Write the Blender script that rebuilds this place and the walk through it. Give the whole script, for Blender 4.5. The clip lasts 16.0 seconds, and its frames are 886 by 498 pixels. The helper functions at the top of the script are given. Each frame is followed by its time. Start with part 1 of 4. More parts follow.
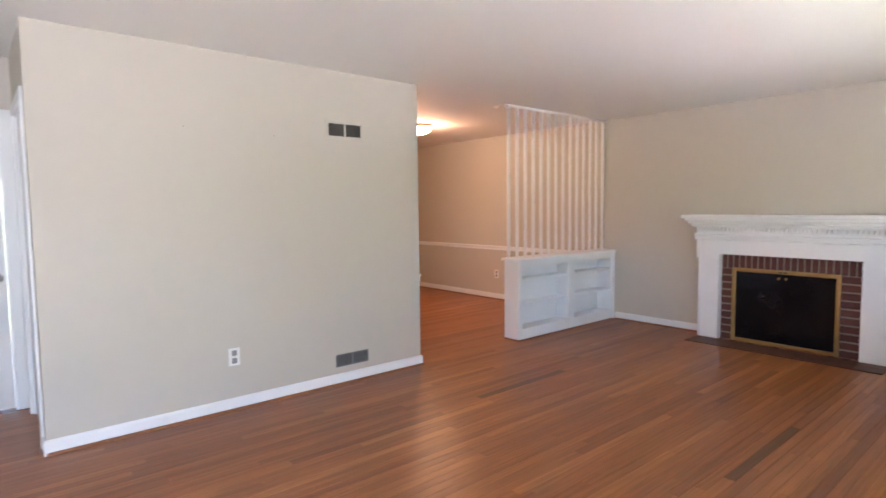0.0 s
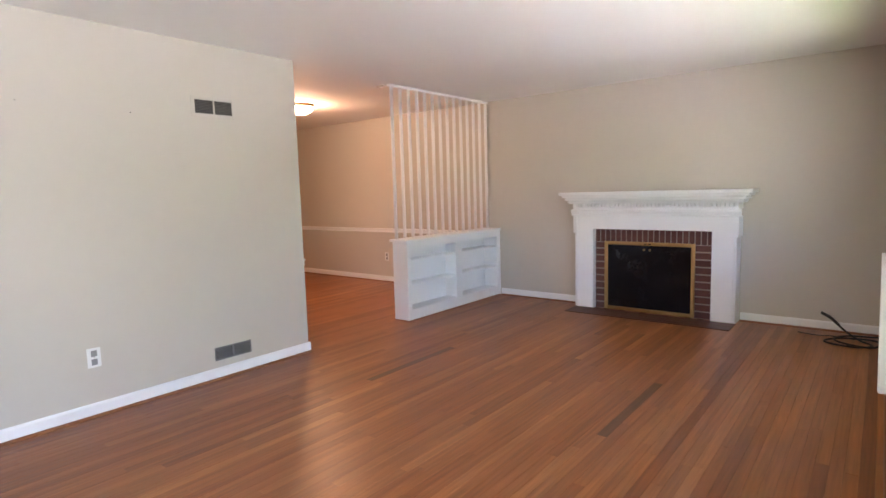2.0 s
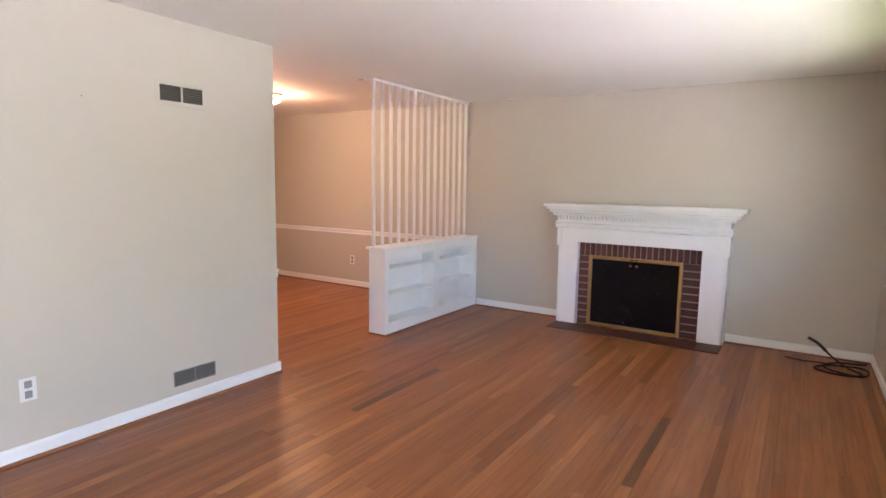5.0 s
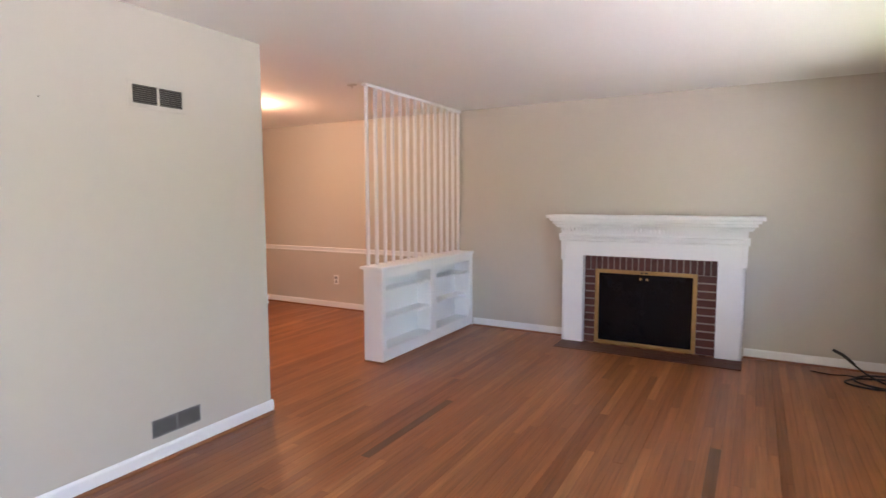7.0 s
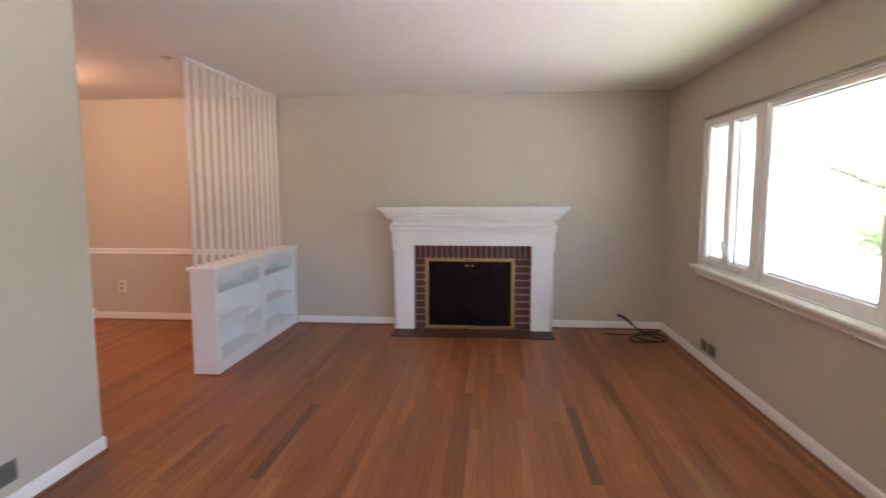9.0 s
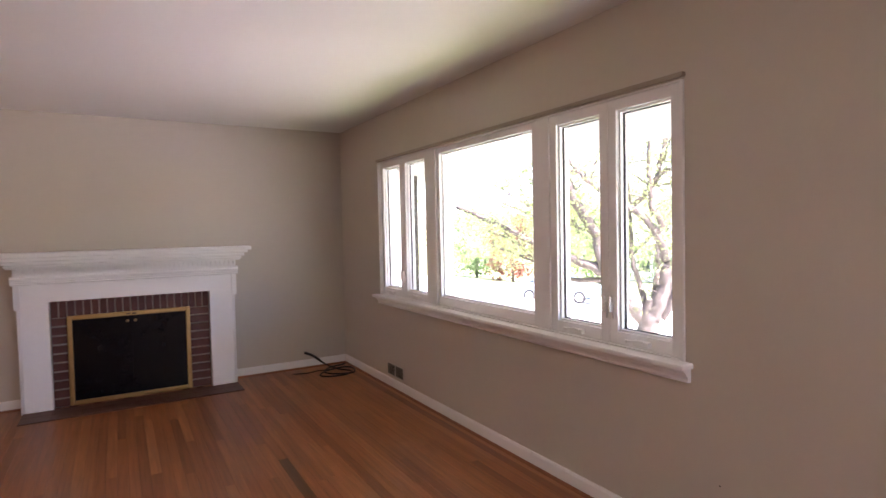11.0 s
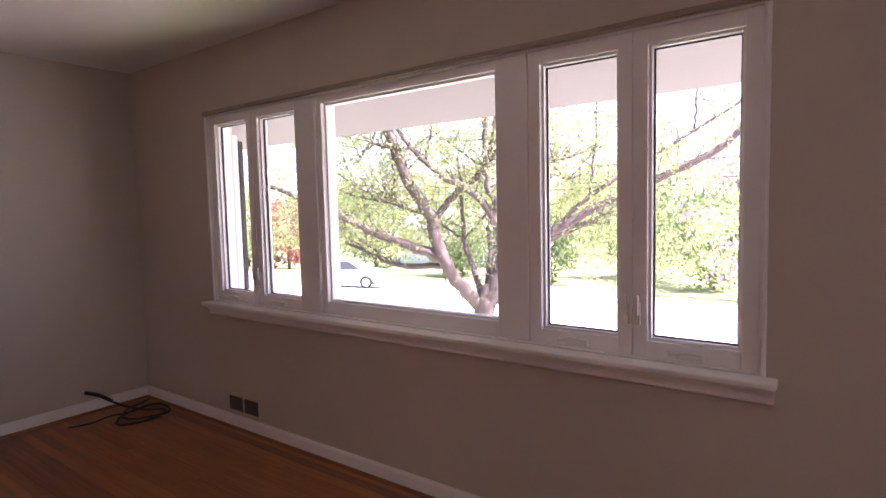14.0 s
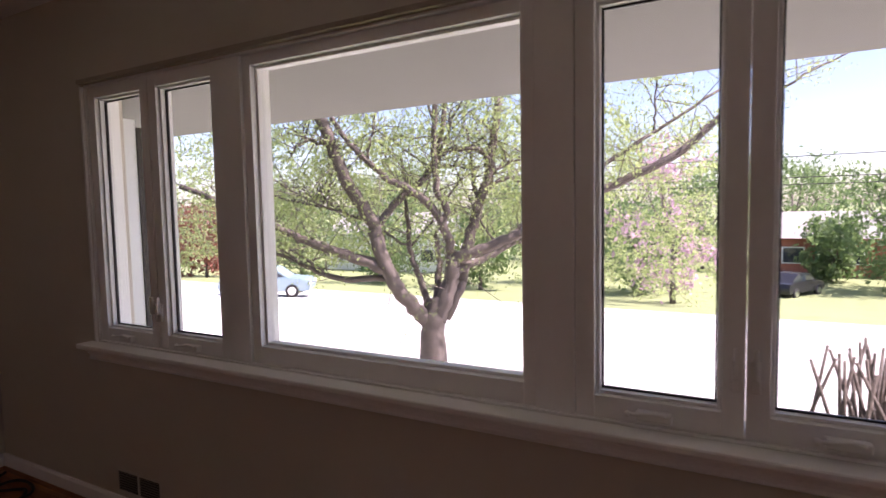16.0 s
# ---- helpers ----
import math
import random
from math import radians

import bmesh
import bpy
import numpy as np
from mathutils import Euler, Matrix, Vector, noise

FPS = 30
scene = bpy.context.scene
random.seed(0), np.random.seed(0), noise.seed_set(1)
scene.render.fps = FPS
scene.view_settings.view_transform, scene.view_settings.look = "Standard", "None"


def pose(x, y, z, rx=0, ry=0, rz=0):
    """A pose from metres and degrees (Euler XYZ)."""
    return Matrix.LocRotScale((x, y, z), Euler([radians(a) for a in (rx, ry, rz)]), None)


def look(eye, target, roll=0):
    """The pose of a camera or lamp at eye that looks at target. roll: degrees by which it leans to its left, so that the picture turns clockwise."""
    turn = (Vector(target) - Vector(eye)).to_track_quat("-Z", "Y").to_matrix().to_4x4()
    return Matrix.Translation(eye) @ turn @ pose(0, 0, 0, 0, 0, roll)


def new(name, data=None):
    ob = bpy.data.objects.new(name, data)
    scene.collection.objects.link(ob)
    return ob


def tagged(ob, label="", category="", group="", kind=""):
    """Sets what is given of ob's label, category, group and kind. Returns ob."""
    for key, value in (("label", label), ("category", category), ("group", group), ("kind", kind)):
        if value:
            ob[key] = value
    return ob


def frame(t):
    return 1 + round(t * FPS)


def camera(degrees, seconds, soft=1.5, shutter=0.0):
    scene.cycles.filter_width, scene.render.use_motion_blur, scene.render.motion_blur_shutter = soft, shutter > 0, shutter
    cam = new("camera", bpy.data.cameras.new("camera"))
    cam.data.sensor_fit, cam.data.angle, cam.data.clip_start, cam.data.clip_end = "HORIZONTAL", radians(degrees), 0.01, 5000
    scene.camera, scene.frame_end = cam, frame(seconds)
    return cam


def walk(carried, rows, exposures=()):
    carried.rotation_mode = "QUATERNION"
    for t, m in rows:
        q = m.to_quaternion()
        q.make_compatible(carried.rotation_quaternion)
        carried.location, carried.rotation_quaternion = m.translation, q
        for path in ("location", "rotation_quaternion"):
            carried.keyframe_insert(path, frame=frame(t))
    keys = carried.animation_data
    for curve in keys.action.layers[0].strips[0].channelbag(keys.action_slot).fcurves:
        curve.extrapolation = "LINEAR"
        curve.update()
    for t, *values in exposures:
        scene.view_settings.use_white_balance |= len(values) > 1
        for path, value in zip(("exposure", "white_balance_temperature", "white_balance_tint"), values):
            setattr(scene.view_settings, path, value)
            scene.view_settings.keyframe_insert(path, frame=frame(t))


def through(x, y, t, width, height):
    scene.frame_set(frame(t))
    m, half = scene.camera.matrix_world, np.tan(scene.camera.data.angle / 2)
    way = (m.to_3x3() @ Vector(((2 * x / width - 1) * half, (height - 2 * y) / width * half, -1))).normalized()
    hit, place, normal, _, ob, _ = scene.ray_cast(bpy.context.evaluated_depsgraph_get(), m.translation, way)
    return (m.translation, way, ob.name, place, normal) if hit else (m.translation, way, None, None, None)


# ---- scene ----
# ---------------- camera ----------------
cam = camera(77.5, 16.0, soft=1.5, shutter=0.4)
# seconds, eye x y z, pitch (90 is level), roll, yaw
PATH = [
    (0, -0.108, -6.005, 1.385, 85.77, 0.61, 49.48),
    (0.5, -0.121, -5.960, 1.376, 87.35, 0.71, 44.10),
    (1, -0.125, -5.934, 1.385, 87.11, 1.69, 40.99),
    (1.5, -0.103, -5.922, 1.378, 85.52, 1.84, 39.28),
    (2, -0.084, -5.930, 1.355, 83.91, 1.64, 38.44),
    (2.5, -0.133, -5.935, 1.338, 83.41, 1.74, 38.05),
    (3, -0.227, -5.897, 1.326, 83.38, 1.19, 37.06),
    (3.2, -0.255, -5.873, 1.359, 83.93, 0.66, 36.08),
    (5.3, -0.724, -5.804, 1.468, 83.28, -0.91, 32.93),
    (5.5, -0.807, -5.751, 1.440, 83.31, -0.58, 33.21),
    (6, -0.938, -5.690, 1.445, 83.69, -0.61, 33.66),
    (6.5, -1.019, -5.696, 1.426, 84.38, -0.40, 33.58),
    (7, -1.089, -5.639, 1.443, 84.87, 0.16, 29.43),
    (7.5, -1.275, -5.744, 1.462, 83.49, -0.05, 23.32),
    (8, -1.441, -5.816, 1.448, 82.68, -0.36, 21.38),
    (8.5, -1.659, -5.802, 1.449, 83.17, 0.32, 15.17),
    (9, -1.762, -5.797, 1.440, 84.03, 0.09, 5.06),
    (9.5, -1.877, -5.759, 1.438, 85.36, -0.11, -7.03),
    (10, -1.953, -5.776, 1.421, 86.80, -0.03, -18.03),
    (10.2, -1.982, -5.766, 1.415, 87.21, 0.18, -21.37),
    (12.5, -2.202, -4.998, 1.410, 87.28, 1.51, -42.97),
    (13, -2.262, -4.753, 1.417, 87.16, 0.92, -48.69),
    (13.5, -2.165, -4.509, 1.390, 86.54, 1.10, -51.84),
    (14, -2.040, -4.306, 1.397, 85.73, 1.35, -54.27),
    (14.5, -1.936, -4.104, 1.386, 85.75, 1.08, -57.81),
    (15, -1.787, -3.885, 1.407, 86.73, 1.07, -62.39),
    (15.5, -1.642, -3.762, 1.401, 86.67, 1.29, -63.99),
    (16, -1.508, -3.664, 1.410, 86.04, 1.14, -61.85),
]
EXPOSURE = [
    (0, 4.38, 5850, 20), (3, 4.5, 5850, 19), (5.5, 4.55, 5850, 21), (6.5, 4.42, 5850, 21), (8, 4.45, 5800, 21), (9, 4.2, 5900, 22), (9.5, 3.92, 6000, 26), (10, 3.87, 6050, 29),
    (12.5, 3.45, 6350, 42), (13.5, 3.18, 6320, 49), (14.5, 2.58, 6280, 49), (15.2, 2.12, 6280, 44), (16, 1.75, 6400, 39),
]
walk(cam, [(t, pose(x, y, z, rx, ry, rz)) for t, x, y, z, rx, ry, rz in PATH], EXPOSURE)

# ---------------- world, sun, lamps ----------------
SUN_ELEVATION, SUN_AZIMUTH = radians(58), radians(-78)   # azimuth counted from +x towards +y
world = bpy.data.worlds.new("sky")
scene.world = world
world.use_nodes = True
wn = world.node_tree
sky = wn.nodes.new("ShaderNodeTexSky")
sky.sky_type, sky.sun_disc = "NISHITA", False
sky.sun_elevation, sky.sun_rotation = SUN_ELEVATION, radians(90) - SUN_AZIMUTH
wn.links.new(sky.outputs[0], wn.nodes["Background"].inputs[0])
wn.nodes["Background"].inputs[1].default_value = 0.09

sun = new("sun", bpy.data.lights.new("sun", "SUN"))
sun.data.energy, sun.data.angle, sun.data.color = 5.0, radians(0.6), (1.0, 0.95, 0.87)
sun_way = Vector((math.cos(SUN_ELEVATION) * math.cos(SUN_AZIMUTH), math.cos(SUN_ELEVATION) * math.sin(SUN_AZIMUTH), math.sin(SUN_ELEVATION)))
sun.matrix_world = look(sun_way * 60, (0, 0, 0))

bulb = new("dining_bulb", bpy.data.lights.new("dining_bulb", "POINT"))
bulb.data.energy, bulb.data.color, bulb.data.shadow_soft_size = 1.75, (1.0, 0.46, 0.23), 0.13
bulb.location = (-5.7, -1.6, 2.27)

# skylight in the open front doorway behind the walker
doorlight = new("doorway_skylight", bpy.data.lights.new("doorway_skylight", "AREA"))
doorlight.data.shape, doorlight.data.size, doorlight.data.size_y = "RECTANGLE", 1.1, 1.95
doorlight.data.energy, doorlight.data.color = 3.5, (0.74, 0.86, 1.0)
doorlight.matrix_world = look((-0.05, -6.7, 1.06), (-2.0, -6.4, 0.05))

# ---------------- materials ----------------
def material(name, color, rough=0.5, metal=0.0, vary=0.06, scale=6.0, bump=0.0, bump_scale=120.0, spec=0.5, island=0.0, obj=0.0):
    """A principled material with soft two-scale colour variation and fine relief."""
    m = bpy.data.materials.new(name)
    m.use_nodes = True
    nt = m.node_tree
    b = nt.nodes["Principled BSDF"]
    b.inputs["Roughness"].default_value, b.inputs["Metallic"].default_value = rough, metal
    b.inputs["Specular IOR Level"].default_value = spec
    geo = nt.nodes.new("ShaderNodeTexCoord")
    n1 = nt.nodes.new("ShaderNodeTexNoise")
    n1.inputs["Scale"].default_value, n1.inputs["Detail"].default_value = scale, 6
    n2 = nt.nodes.new("ShaderNodeTexNoise")
    n2.inputs["Scale"].default_value, n2.inputs["Detail"].default_value = scale * 14, 3
    for n in (n1, n2):
        nt.links.new(geo.outputs["Object"], n.inputs["Vector"])
    add = nt.nodes.new("ShaderNodeMath")
    add.operation = "MULTIPLY_ADD"
    add.inputs[1].default_value = 0.45
    nt.links.new(n2.outputs[0], add.inputs[0])
    nt.links.new(n1.outputs[0], add.inputs[2])
    top = add.outputs[0]
    for source, amount in (("ShaderNodeNewGeometry", island), ("ShaderNodeObjectInfo", obj)):
        if amount:
            s = nt.nodes.new(source)
            a = nt.nodes.new("ShaderNodeMath")
            a.operation = "MULTIPLY_ADD"
            a.inputs[1].default_value = amount
            nt.links.new(s.outputs["Random Per Island" if source.endswith("Geometry") else "Random"], a.inputs[0])
            nt.links.new(top, a.inputs[2])
            top = a.outputs[0]
    ramp = nt.nodes.new("ShaderNodeMapRange")
    mid = 0.725 + 0.5 * (island + obj)
    ramp.inputs["From Min"].default_value, ramp.inputs["From Max"].default_value = mid - 0.35, mid + 0.35
    ramp.inputs["To Min"].default_value, ramp.inputs["To Max"].default_value = 1 - vary, 1 + vary
    ramp.clamp = False
    nt.links.new(top, ramp.inputs["Value"])
    mul = nt.nodes.new("ShaderNodeVectorMath")
    mul.operation = "SCALE"
    mul.inputs[0].default_value = color
    nt.links.new(ramp.outputs[0], mul.inputs["Scale"])
    nt.links.new(mul.outputs[0], b.inputs["Base Color"])
    if bump:
        n3 = nt.nodes.new("ShaderNodeTexNoise")
        n3.inputs["Scale"].default_value, n3.inputs["Detail"].default_value = bump_scale, 4
        nt.links.new(geo.outputs["Object"], n3.inputs["Vector"])
        bp = nt.nodes.new("ShaderNodeBump")
        bp.inputs["Strength"].default_value, bp.inputs["Distance"].default_value = bump, 0.01
        nt.links.new(n3.outputs[0], bp.inputs["Height"])
        nt.links.new(bp.outputs[0], b.inputs["Normal"])
    return m


def wood_floor(name, shade=1.0):
    """Red-brown varnished oak: each strip its own tone, grain stretched along y."""
    m = material(name, (0.2, 0.075, 0.03), rough=0.25, vary=0.0)
    nt = m.node_tree
    b = nt.nodes["Principled BSDF"]
    tc = nt.nodes["Texture Coordinate"]
    info = nt.nodes.new("ShaderNodeObjectInfo")
    geo = nt.nodes.new("ShaderNodeNewGeometry")
    rnd = nt.nodes.new("ShaderNodeMath")
    rnd.operation = "ADD"
    nt.links.new(info.outputs["Random"], rnd.inputs[0])
    nt.links.new(geo.outputs["Random Per Island"], rnd.inputs[1])
    fr = nt.nodes.new("ShaderNodeMath")
    fr.operation = "FRACT"
    nt.links.new(rnd.outputs[0], fr.inputs[0])
    mp = nt.nodes.new("ShaderNodeMapping")
    mp.inputs["Scale"].default_value = (55, 2.2, 10)
    nt.links.new(geo.outputs["Position"], mp.inputs["Vector"])
    off = nt.nodes.new("ShaderNodeVectorMath")
    off.operation = "ADD"
    sc = nt.nodes.new("ShaderNodeVectorMath")
    sc.operation = "SCALE"
    sc.inputs[0].default_value = (31, 17, 7)
    nt.links.new(fr.outputs[0], sc.inputs["Scale"])
    nt.links.new(mp.outputs[0], off.inputs[0])
    nt.links.new(sc.outputs[0], off.inputs[1])
    grain = nt.nodes.new("ShaderNodeTexNoise")
    grain.inputs["Scale"].default_value, grain.inputs["Detail"].default_value, grain.inputs["Roughness"].default_value = 1.0, 6, 0.6
    nt.links.new(off.outputs[0], grain.inputs["Vector"])
    tone = nt.nodes.new("ShaderNodeValToRGB")
    e = tone.color_ramp.elements
    e[0].position, e[0].color = 0.0, (0.23, 0.07, 0.02, 1)
    e[1].position, e[1].color = 1.0, (0.45, 0.185, 0.06, 1)
    for p, c in ((0.1, (0.26, 0.083, 0.024, 1)), (0.35, (0.31, 0.104, 0.031, 1)), (0.7, (0.345, 0.121, 0.037, 1)), (0.92, (0.39, 0.148, 0.047, 1))):
        k = e.new(p)
        k.color = c
    nt.links.new(fr.outputs[0], tone.inputs[0])
    g = nt.nodes.new("ShaderNodeMapRange")
    g.inputs["From Min"].default_value, g.inputs["From Max"].default_value = 0.3, 0.7
    g.inputs["To Min"].default_value, g.inputs["To Max"].default_value = 0.66 * shade, 1.13 * shade
    nt.links.new(grain.outputs[0], g.inputs["Value"])
    mul = nt.nodes.new("ShaderNodeVectorMath")
    mul.operation = "SCALE"
    nt.links.new(tone.outputs[0], mul.inputs[0])
    nt.links.new(g.outputs[0], mul.inputs["Scale"])
    nt.links.new(mul.outputs[0], b.inputs["Base Color"])
    wear = nt.nodes.new("ShaderNodeTexNoise")
    wear.inputs["Scale"].default_value, wear.inputs["Detail"].default_value = 1.3, 5
    nt.links.new(geo.outputs["Position"], wear.inputs["Vector"])
    r = nt.nodes.new("ShaderNodeMapRange")
    r.inputs["To Min"].default_value, r.inputs["To Max"].default_value = 0.3, 0.45
    nt.links.new(wear.outputs[0], r.inputs["Value"])
    nt.links.new(r.outputs[0], b.inputs["Roughness"])
    bp = nt.nodes.new("ShaderNodeBump")
    bp.inputs["Strength"].default_value, bp.inputs["Distance"].default_value = 0.12, 0.002
    nt.links.new(grain.outputs[0], bp.inputs["Height"])
    nt.links.new(bp.outputs[0], b.inputs["Normal"])
    return m


def glass_material(name):
    """Thin clear window glass: what is beyond shows through, with a faint gloss on each face."""
    m = bpy.data.materials.new(name)
    m.use_nodes = True
    nt = m.node_tree
    nt.nodes.remove(nt.nodes["Principled BSDF"])
    clear, gloss = nt.nodes.new("ShaderNodeBsdfTransparent"), nt.nodes.new("ShaderNodeBsdfGlossy")
    clear.inputs[0].default_value = (0.96, 0.97, 0.965, 1)
    gloss.inputs["Roughness"].default_value = 0.02
    mix = nt.nodes.new("ShaderNodeMixShader")
    mix.inputs[0].default_value = 0.025
    nt.links.new(clear.outputs[0], mix.inputs[1])
    nt.links.new(gloss.outputs[0], mix.inputs[2])
    nt.links.new(mix.outputs[0], nt.nodes["Material Output"].inputs[0])
    return m


def leaf_material(name, color, through):
    """Thin leaves: part of the light passes through them."""
    m = material(name, color, rough=0.55, vary=0.3, scale=2, island=0.5)
    nt = m.node_tree
    b = nt.nodes["Principled BSDF"]
    t, mix = nt.nodes.new("ShaderNodeBsdfTranslucent"), nt.nodes.new("ShaderNodeMixShader")
    t.inputs[0].default_value = (*through, 1)
    mix.inputs[0].default_value = 0.5
    nt.links.new(b.outputs[0], mix.inputs[1])
    nt.links.new(t.outputs[0], mix.inputs[2])
    nt.links.new(mix.outputs[0], nt.nodes["Material Output"].inputs[0])
    return m


def glow_material(name, color, strength):
    m = bpy.data.materials.new(name)
    m.use_nodes = True
    b = m.node_tree.nodes["Principled BSDF"]
    b.inputs["Base Color"].default_value = (0.9, 0.85, 0.75, 1)
    b.inputs["Emission Color"].default_value, b.inputs["Emission Strength"].default_value = (*color, 1), strength
    return m


WALL = material("wall_paint", (0.565, 0.515, 0.44), rough=0.55, vary=0.025, scale=1.2, bump=0.05, bump_scale=260)
CEILING = material("ceiling_paint", (0.83, 0.815, 0.775), rough=0.75, vary=0.02, scale=1.0, bump=0.06, bump_scale=200)
TRIM = material("white_trim_paint", (0.86, 0.855, 0.84), rough=0.35, vary=0.03, scale=4, bump=0.03, bump_scale=90)
DOOR_PAINT = material("door_paint", (0.78, 0.76, 0.74), rough=0.4, vary=0.025, scale=3, bump=0.03, bump_scale=70)
SHOE = material("stained_shoe_moulding", (0.25, 0.1, 0.04), rough=0.35, vary=0.15, scale=9)
FLOOR = wood_floor("oak_strip_floor")
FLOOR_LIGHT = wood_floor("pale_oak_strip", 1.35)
FLOOR_DARK = wood_floor("dark_oak_strip", 0.36)
SUBFLOOR = material("dark_floor_gap", (0.1, 0.04, 0.017), rough=0.7, vary=0.2)
BRICK = material("glazed_red_brick", (0.1, 0.027, 0.017), rough=0.45, vary=0.3, scale=18, bump=0.25, bump_scale=160, obj=0.35)
MORTAR = material("pale_mortar", (0.34, 0.28, 0.23), rough=0.9, vary=0.12, scale=25, bump=0.3, bump_scale=300)
HEARTH = material("hearth_tile", (0.085, 0.03, 0.02), rough=0.5, vary=0.25, scale=14, bump=0.15, bump_scale=90, obj=0.3)
BRASS = material("aged_brass", (0.5, 0.33, 0.13), rough=0.38, metal=1.0, vary=0.12, scale=20)
BLACK = material("firebox_black", (0.012, 0.011, 0.011), rough=0.6, vary=0.3, scale=12)
SMOKED = material("smoked_fire_glass", (0.006, 0.006, 0.007), rough=0.14, vary=0.2, scale=5, spec=0.25)
CHROME = material("chrome", (0.75, 0.75, 0.74), rough=0.15, metal=1.0, vary=0.05)
VENT_CREAM = material("painted_vent_frame", (0.56, 0.515, 0.445), rough=0.45, vary=0.04)
VENT_DARK = material("vent_dark", (0.05, 0.043, 0.036), rough=0.8, vary=0.2)
VENT_LOUVRE = material("vent_louvre", (0.16, 0.145, 0.125), rough=0.45, vary=0.1)
REG_GREY = material("register_grey", (0.2, 0.19, 0.185), rough=0.4, vary=0.1)
PLASTIC = material("white_plastic", (0.8, 0.79, 0.76), rough=0.3, vary=0.02)
SLOT = material("outlet_slot", (0.25, 0.24, 0.23), rough=0.5, vary=0.1)
CABLE = material("black_rubber_cable", (0.015, 0.014, 0.014), rough=0.5, vary=0.2)
# darker than the wall paint: the head cap's shadow line, put into its colour
HEAD_SHADE = material("shadow_taupe_head_moulding", (0.36, 0.3, 0.24), rough=0.6, vary=0.1)
GLASS = glass_material("window_glass")
LAMP_GLASS = glow_material("lit_lamp_glass", (1.0, 0.72, 0.4), 2.5)


# ---------------- mesh helpers ----------------
def box(bm, x0, x1, y0, y1, z0, z1, bevel=0.0):
    vs = [bm.verts.new((x, y, z)) for x in (x0, x1) for y in (y0, y1) for z in (z0, z1)]
    fs = [bm.faces.new([vs[i] for i in f]) for f in ((0, 1, 3, 2), (4, 6, 7, 5), (0, 4, 5, 1), (2, 3, 7, 6), (0, 2, 6, 4), (1, 5, 7, 3))]
    if bevel:
        bmesh.ops.bevel(bm, geom=list({e for f in fs for e in f.edges}), offset=bevel, segments=2, affect="EDGES", profile=0.5)
    return bm


def boxes(*rows, bevel=0.0):
    bm = bmesh.new()
    for r in rows:
        box(bm, *r, bevel=bevel)
    return bm


def rod(bm, a, b, r0, r1=None, n=12, caps=True):
    """A round bar from a to b."""
    a, b = Vector(a), Vector(b)
    r1 = r0 if r1 is None else r1
    q = (b - a).to_track_quat("Z", "Y").to_matrix()
    rings = [[bm.verts.new(p + q @ Vector((r * math.cos(k * math.tau / n), r * math.sin(k * math.tau / n), 0))) for k in range(n)] for p, r in ((a, r0), (b, r1))]
    for k in range(n):
        f = bm.faces.new((rings[0][k], rings[0][(k + 1) % n], rings[1][(k + 1) % n], rings[1][k]))
        f.smooth = True
    if caps:
        bm.faces.new(rings[0][::-1])
        bm.faces.new(rings[1])
    return bm


def extrude_profile(bm, profile, a, b, to_world):
    """A profile of (u, v) pairs run straight from a to b; to_world(u, v, s) gives the place."""
    ends = [[bm.verts.new(to_world(u, v, s)) for u, v in profile] for s in (a, b)]
    n = len(profile)
    for k in range(n):
        bm.faces.new((ends[0][k], ends[0][(k + 1) % n], ends[1][(k + 1) % n], ends[1][k]))
    bm.faces.new(ends[0][::-1])
    bm.faces.new(ends[1])
    bmesh.ops.recalc_face_normals(bm, faces=bm.faces[:])
    return bm


def tube(bm, pts, radius, n=8):
    """A round tube through points; radius is a number or one per point."""
    pts = [Vector(p) for p in pts]
    rad = radius if isinstance(radius, (list, tuple)) else [radius] * len(pts)
    rings, side = [], None
    for i, p in enumerate(pts):
        d = (pts[min(i + 1, len(pts) - 1)] - pts[max(i - 1, 0)]).normalized()
        if side is None:
            side = d.orthogonal().normalized()
        side = (side - d * side.dot(d)).normalized()
        up = d.cross(side)
        rings.append([bm.verts.new(p + rad[i] * (side * math.cos(k * math.tau / n) + up * math.sin(k * math.tau / n))) for k in range(n)])
    for r0, r1 in zip(rings, rings[1:]):
        for k in range(n):
            f = bm.faces.new((r0[k], r0[(k + 1) % n], r1[(k + 1) % n], r1[k]))
            f.smooth = True
    bm.faces.new(rings[0][::-1])
    bm.faces.new(rings[-1])
    return bm


def spline(pts, steps=6):
    """Catmull-Rom through points."""
    pts = [Vector(p) for p in pts]
    p = [pts[0] * 2 - pts[1], *pts, pts[-1] * 2 - pts[-2]]
    out = []
    for i in range(1, len(p) - 2):
        for k in range(steps):
            t = k / steps
            out.append(0.5 * (2 * p[i] + (p[i + 1] - p[i - 1]) * t + (2 * p[i - 1] - 5 * p[i] + 4 * p[i + 1] - p[i + 2]) * t * t + (3 * p[i] - p[i - 1] - 3 * p[i + 1] + p[i + 2]) * t ** 3))
    return out + [pts[-1]]


def mesh_of(name, bm, mat):
    bmesh.ops.recalc_face_normals(bm, faces=bm.faces[:])
    me = bpy.data.meshes.new(name)
    bm.to_mesh(me)
    bm.free()
    me.materials.append(mat)
    return me


def part(name, bm, mat, parent, label=""):
    ob = new(name, mesh_of(name, bm, mat))
    ob.parent = parent
    ob.matrix_parent_inverse = parent.matrix_world.inverted() if parent.parent is None else Matrix()
    return tagged(ob, label) if label else ob


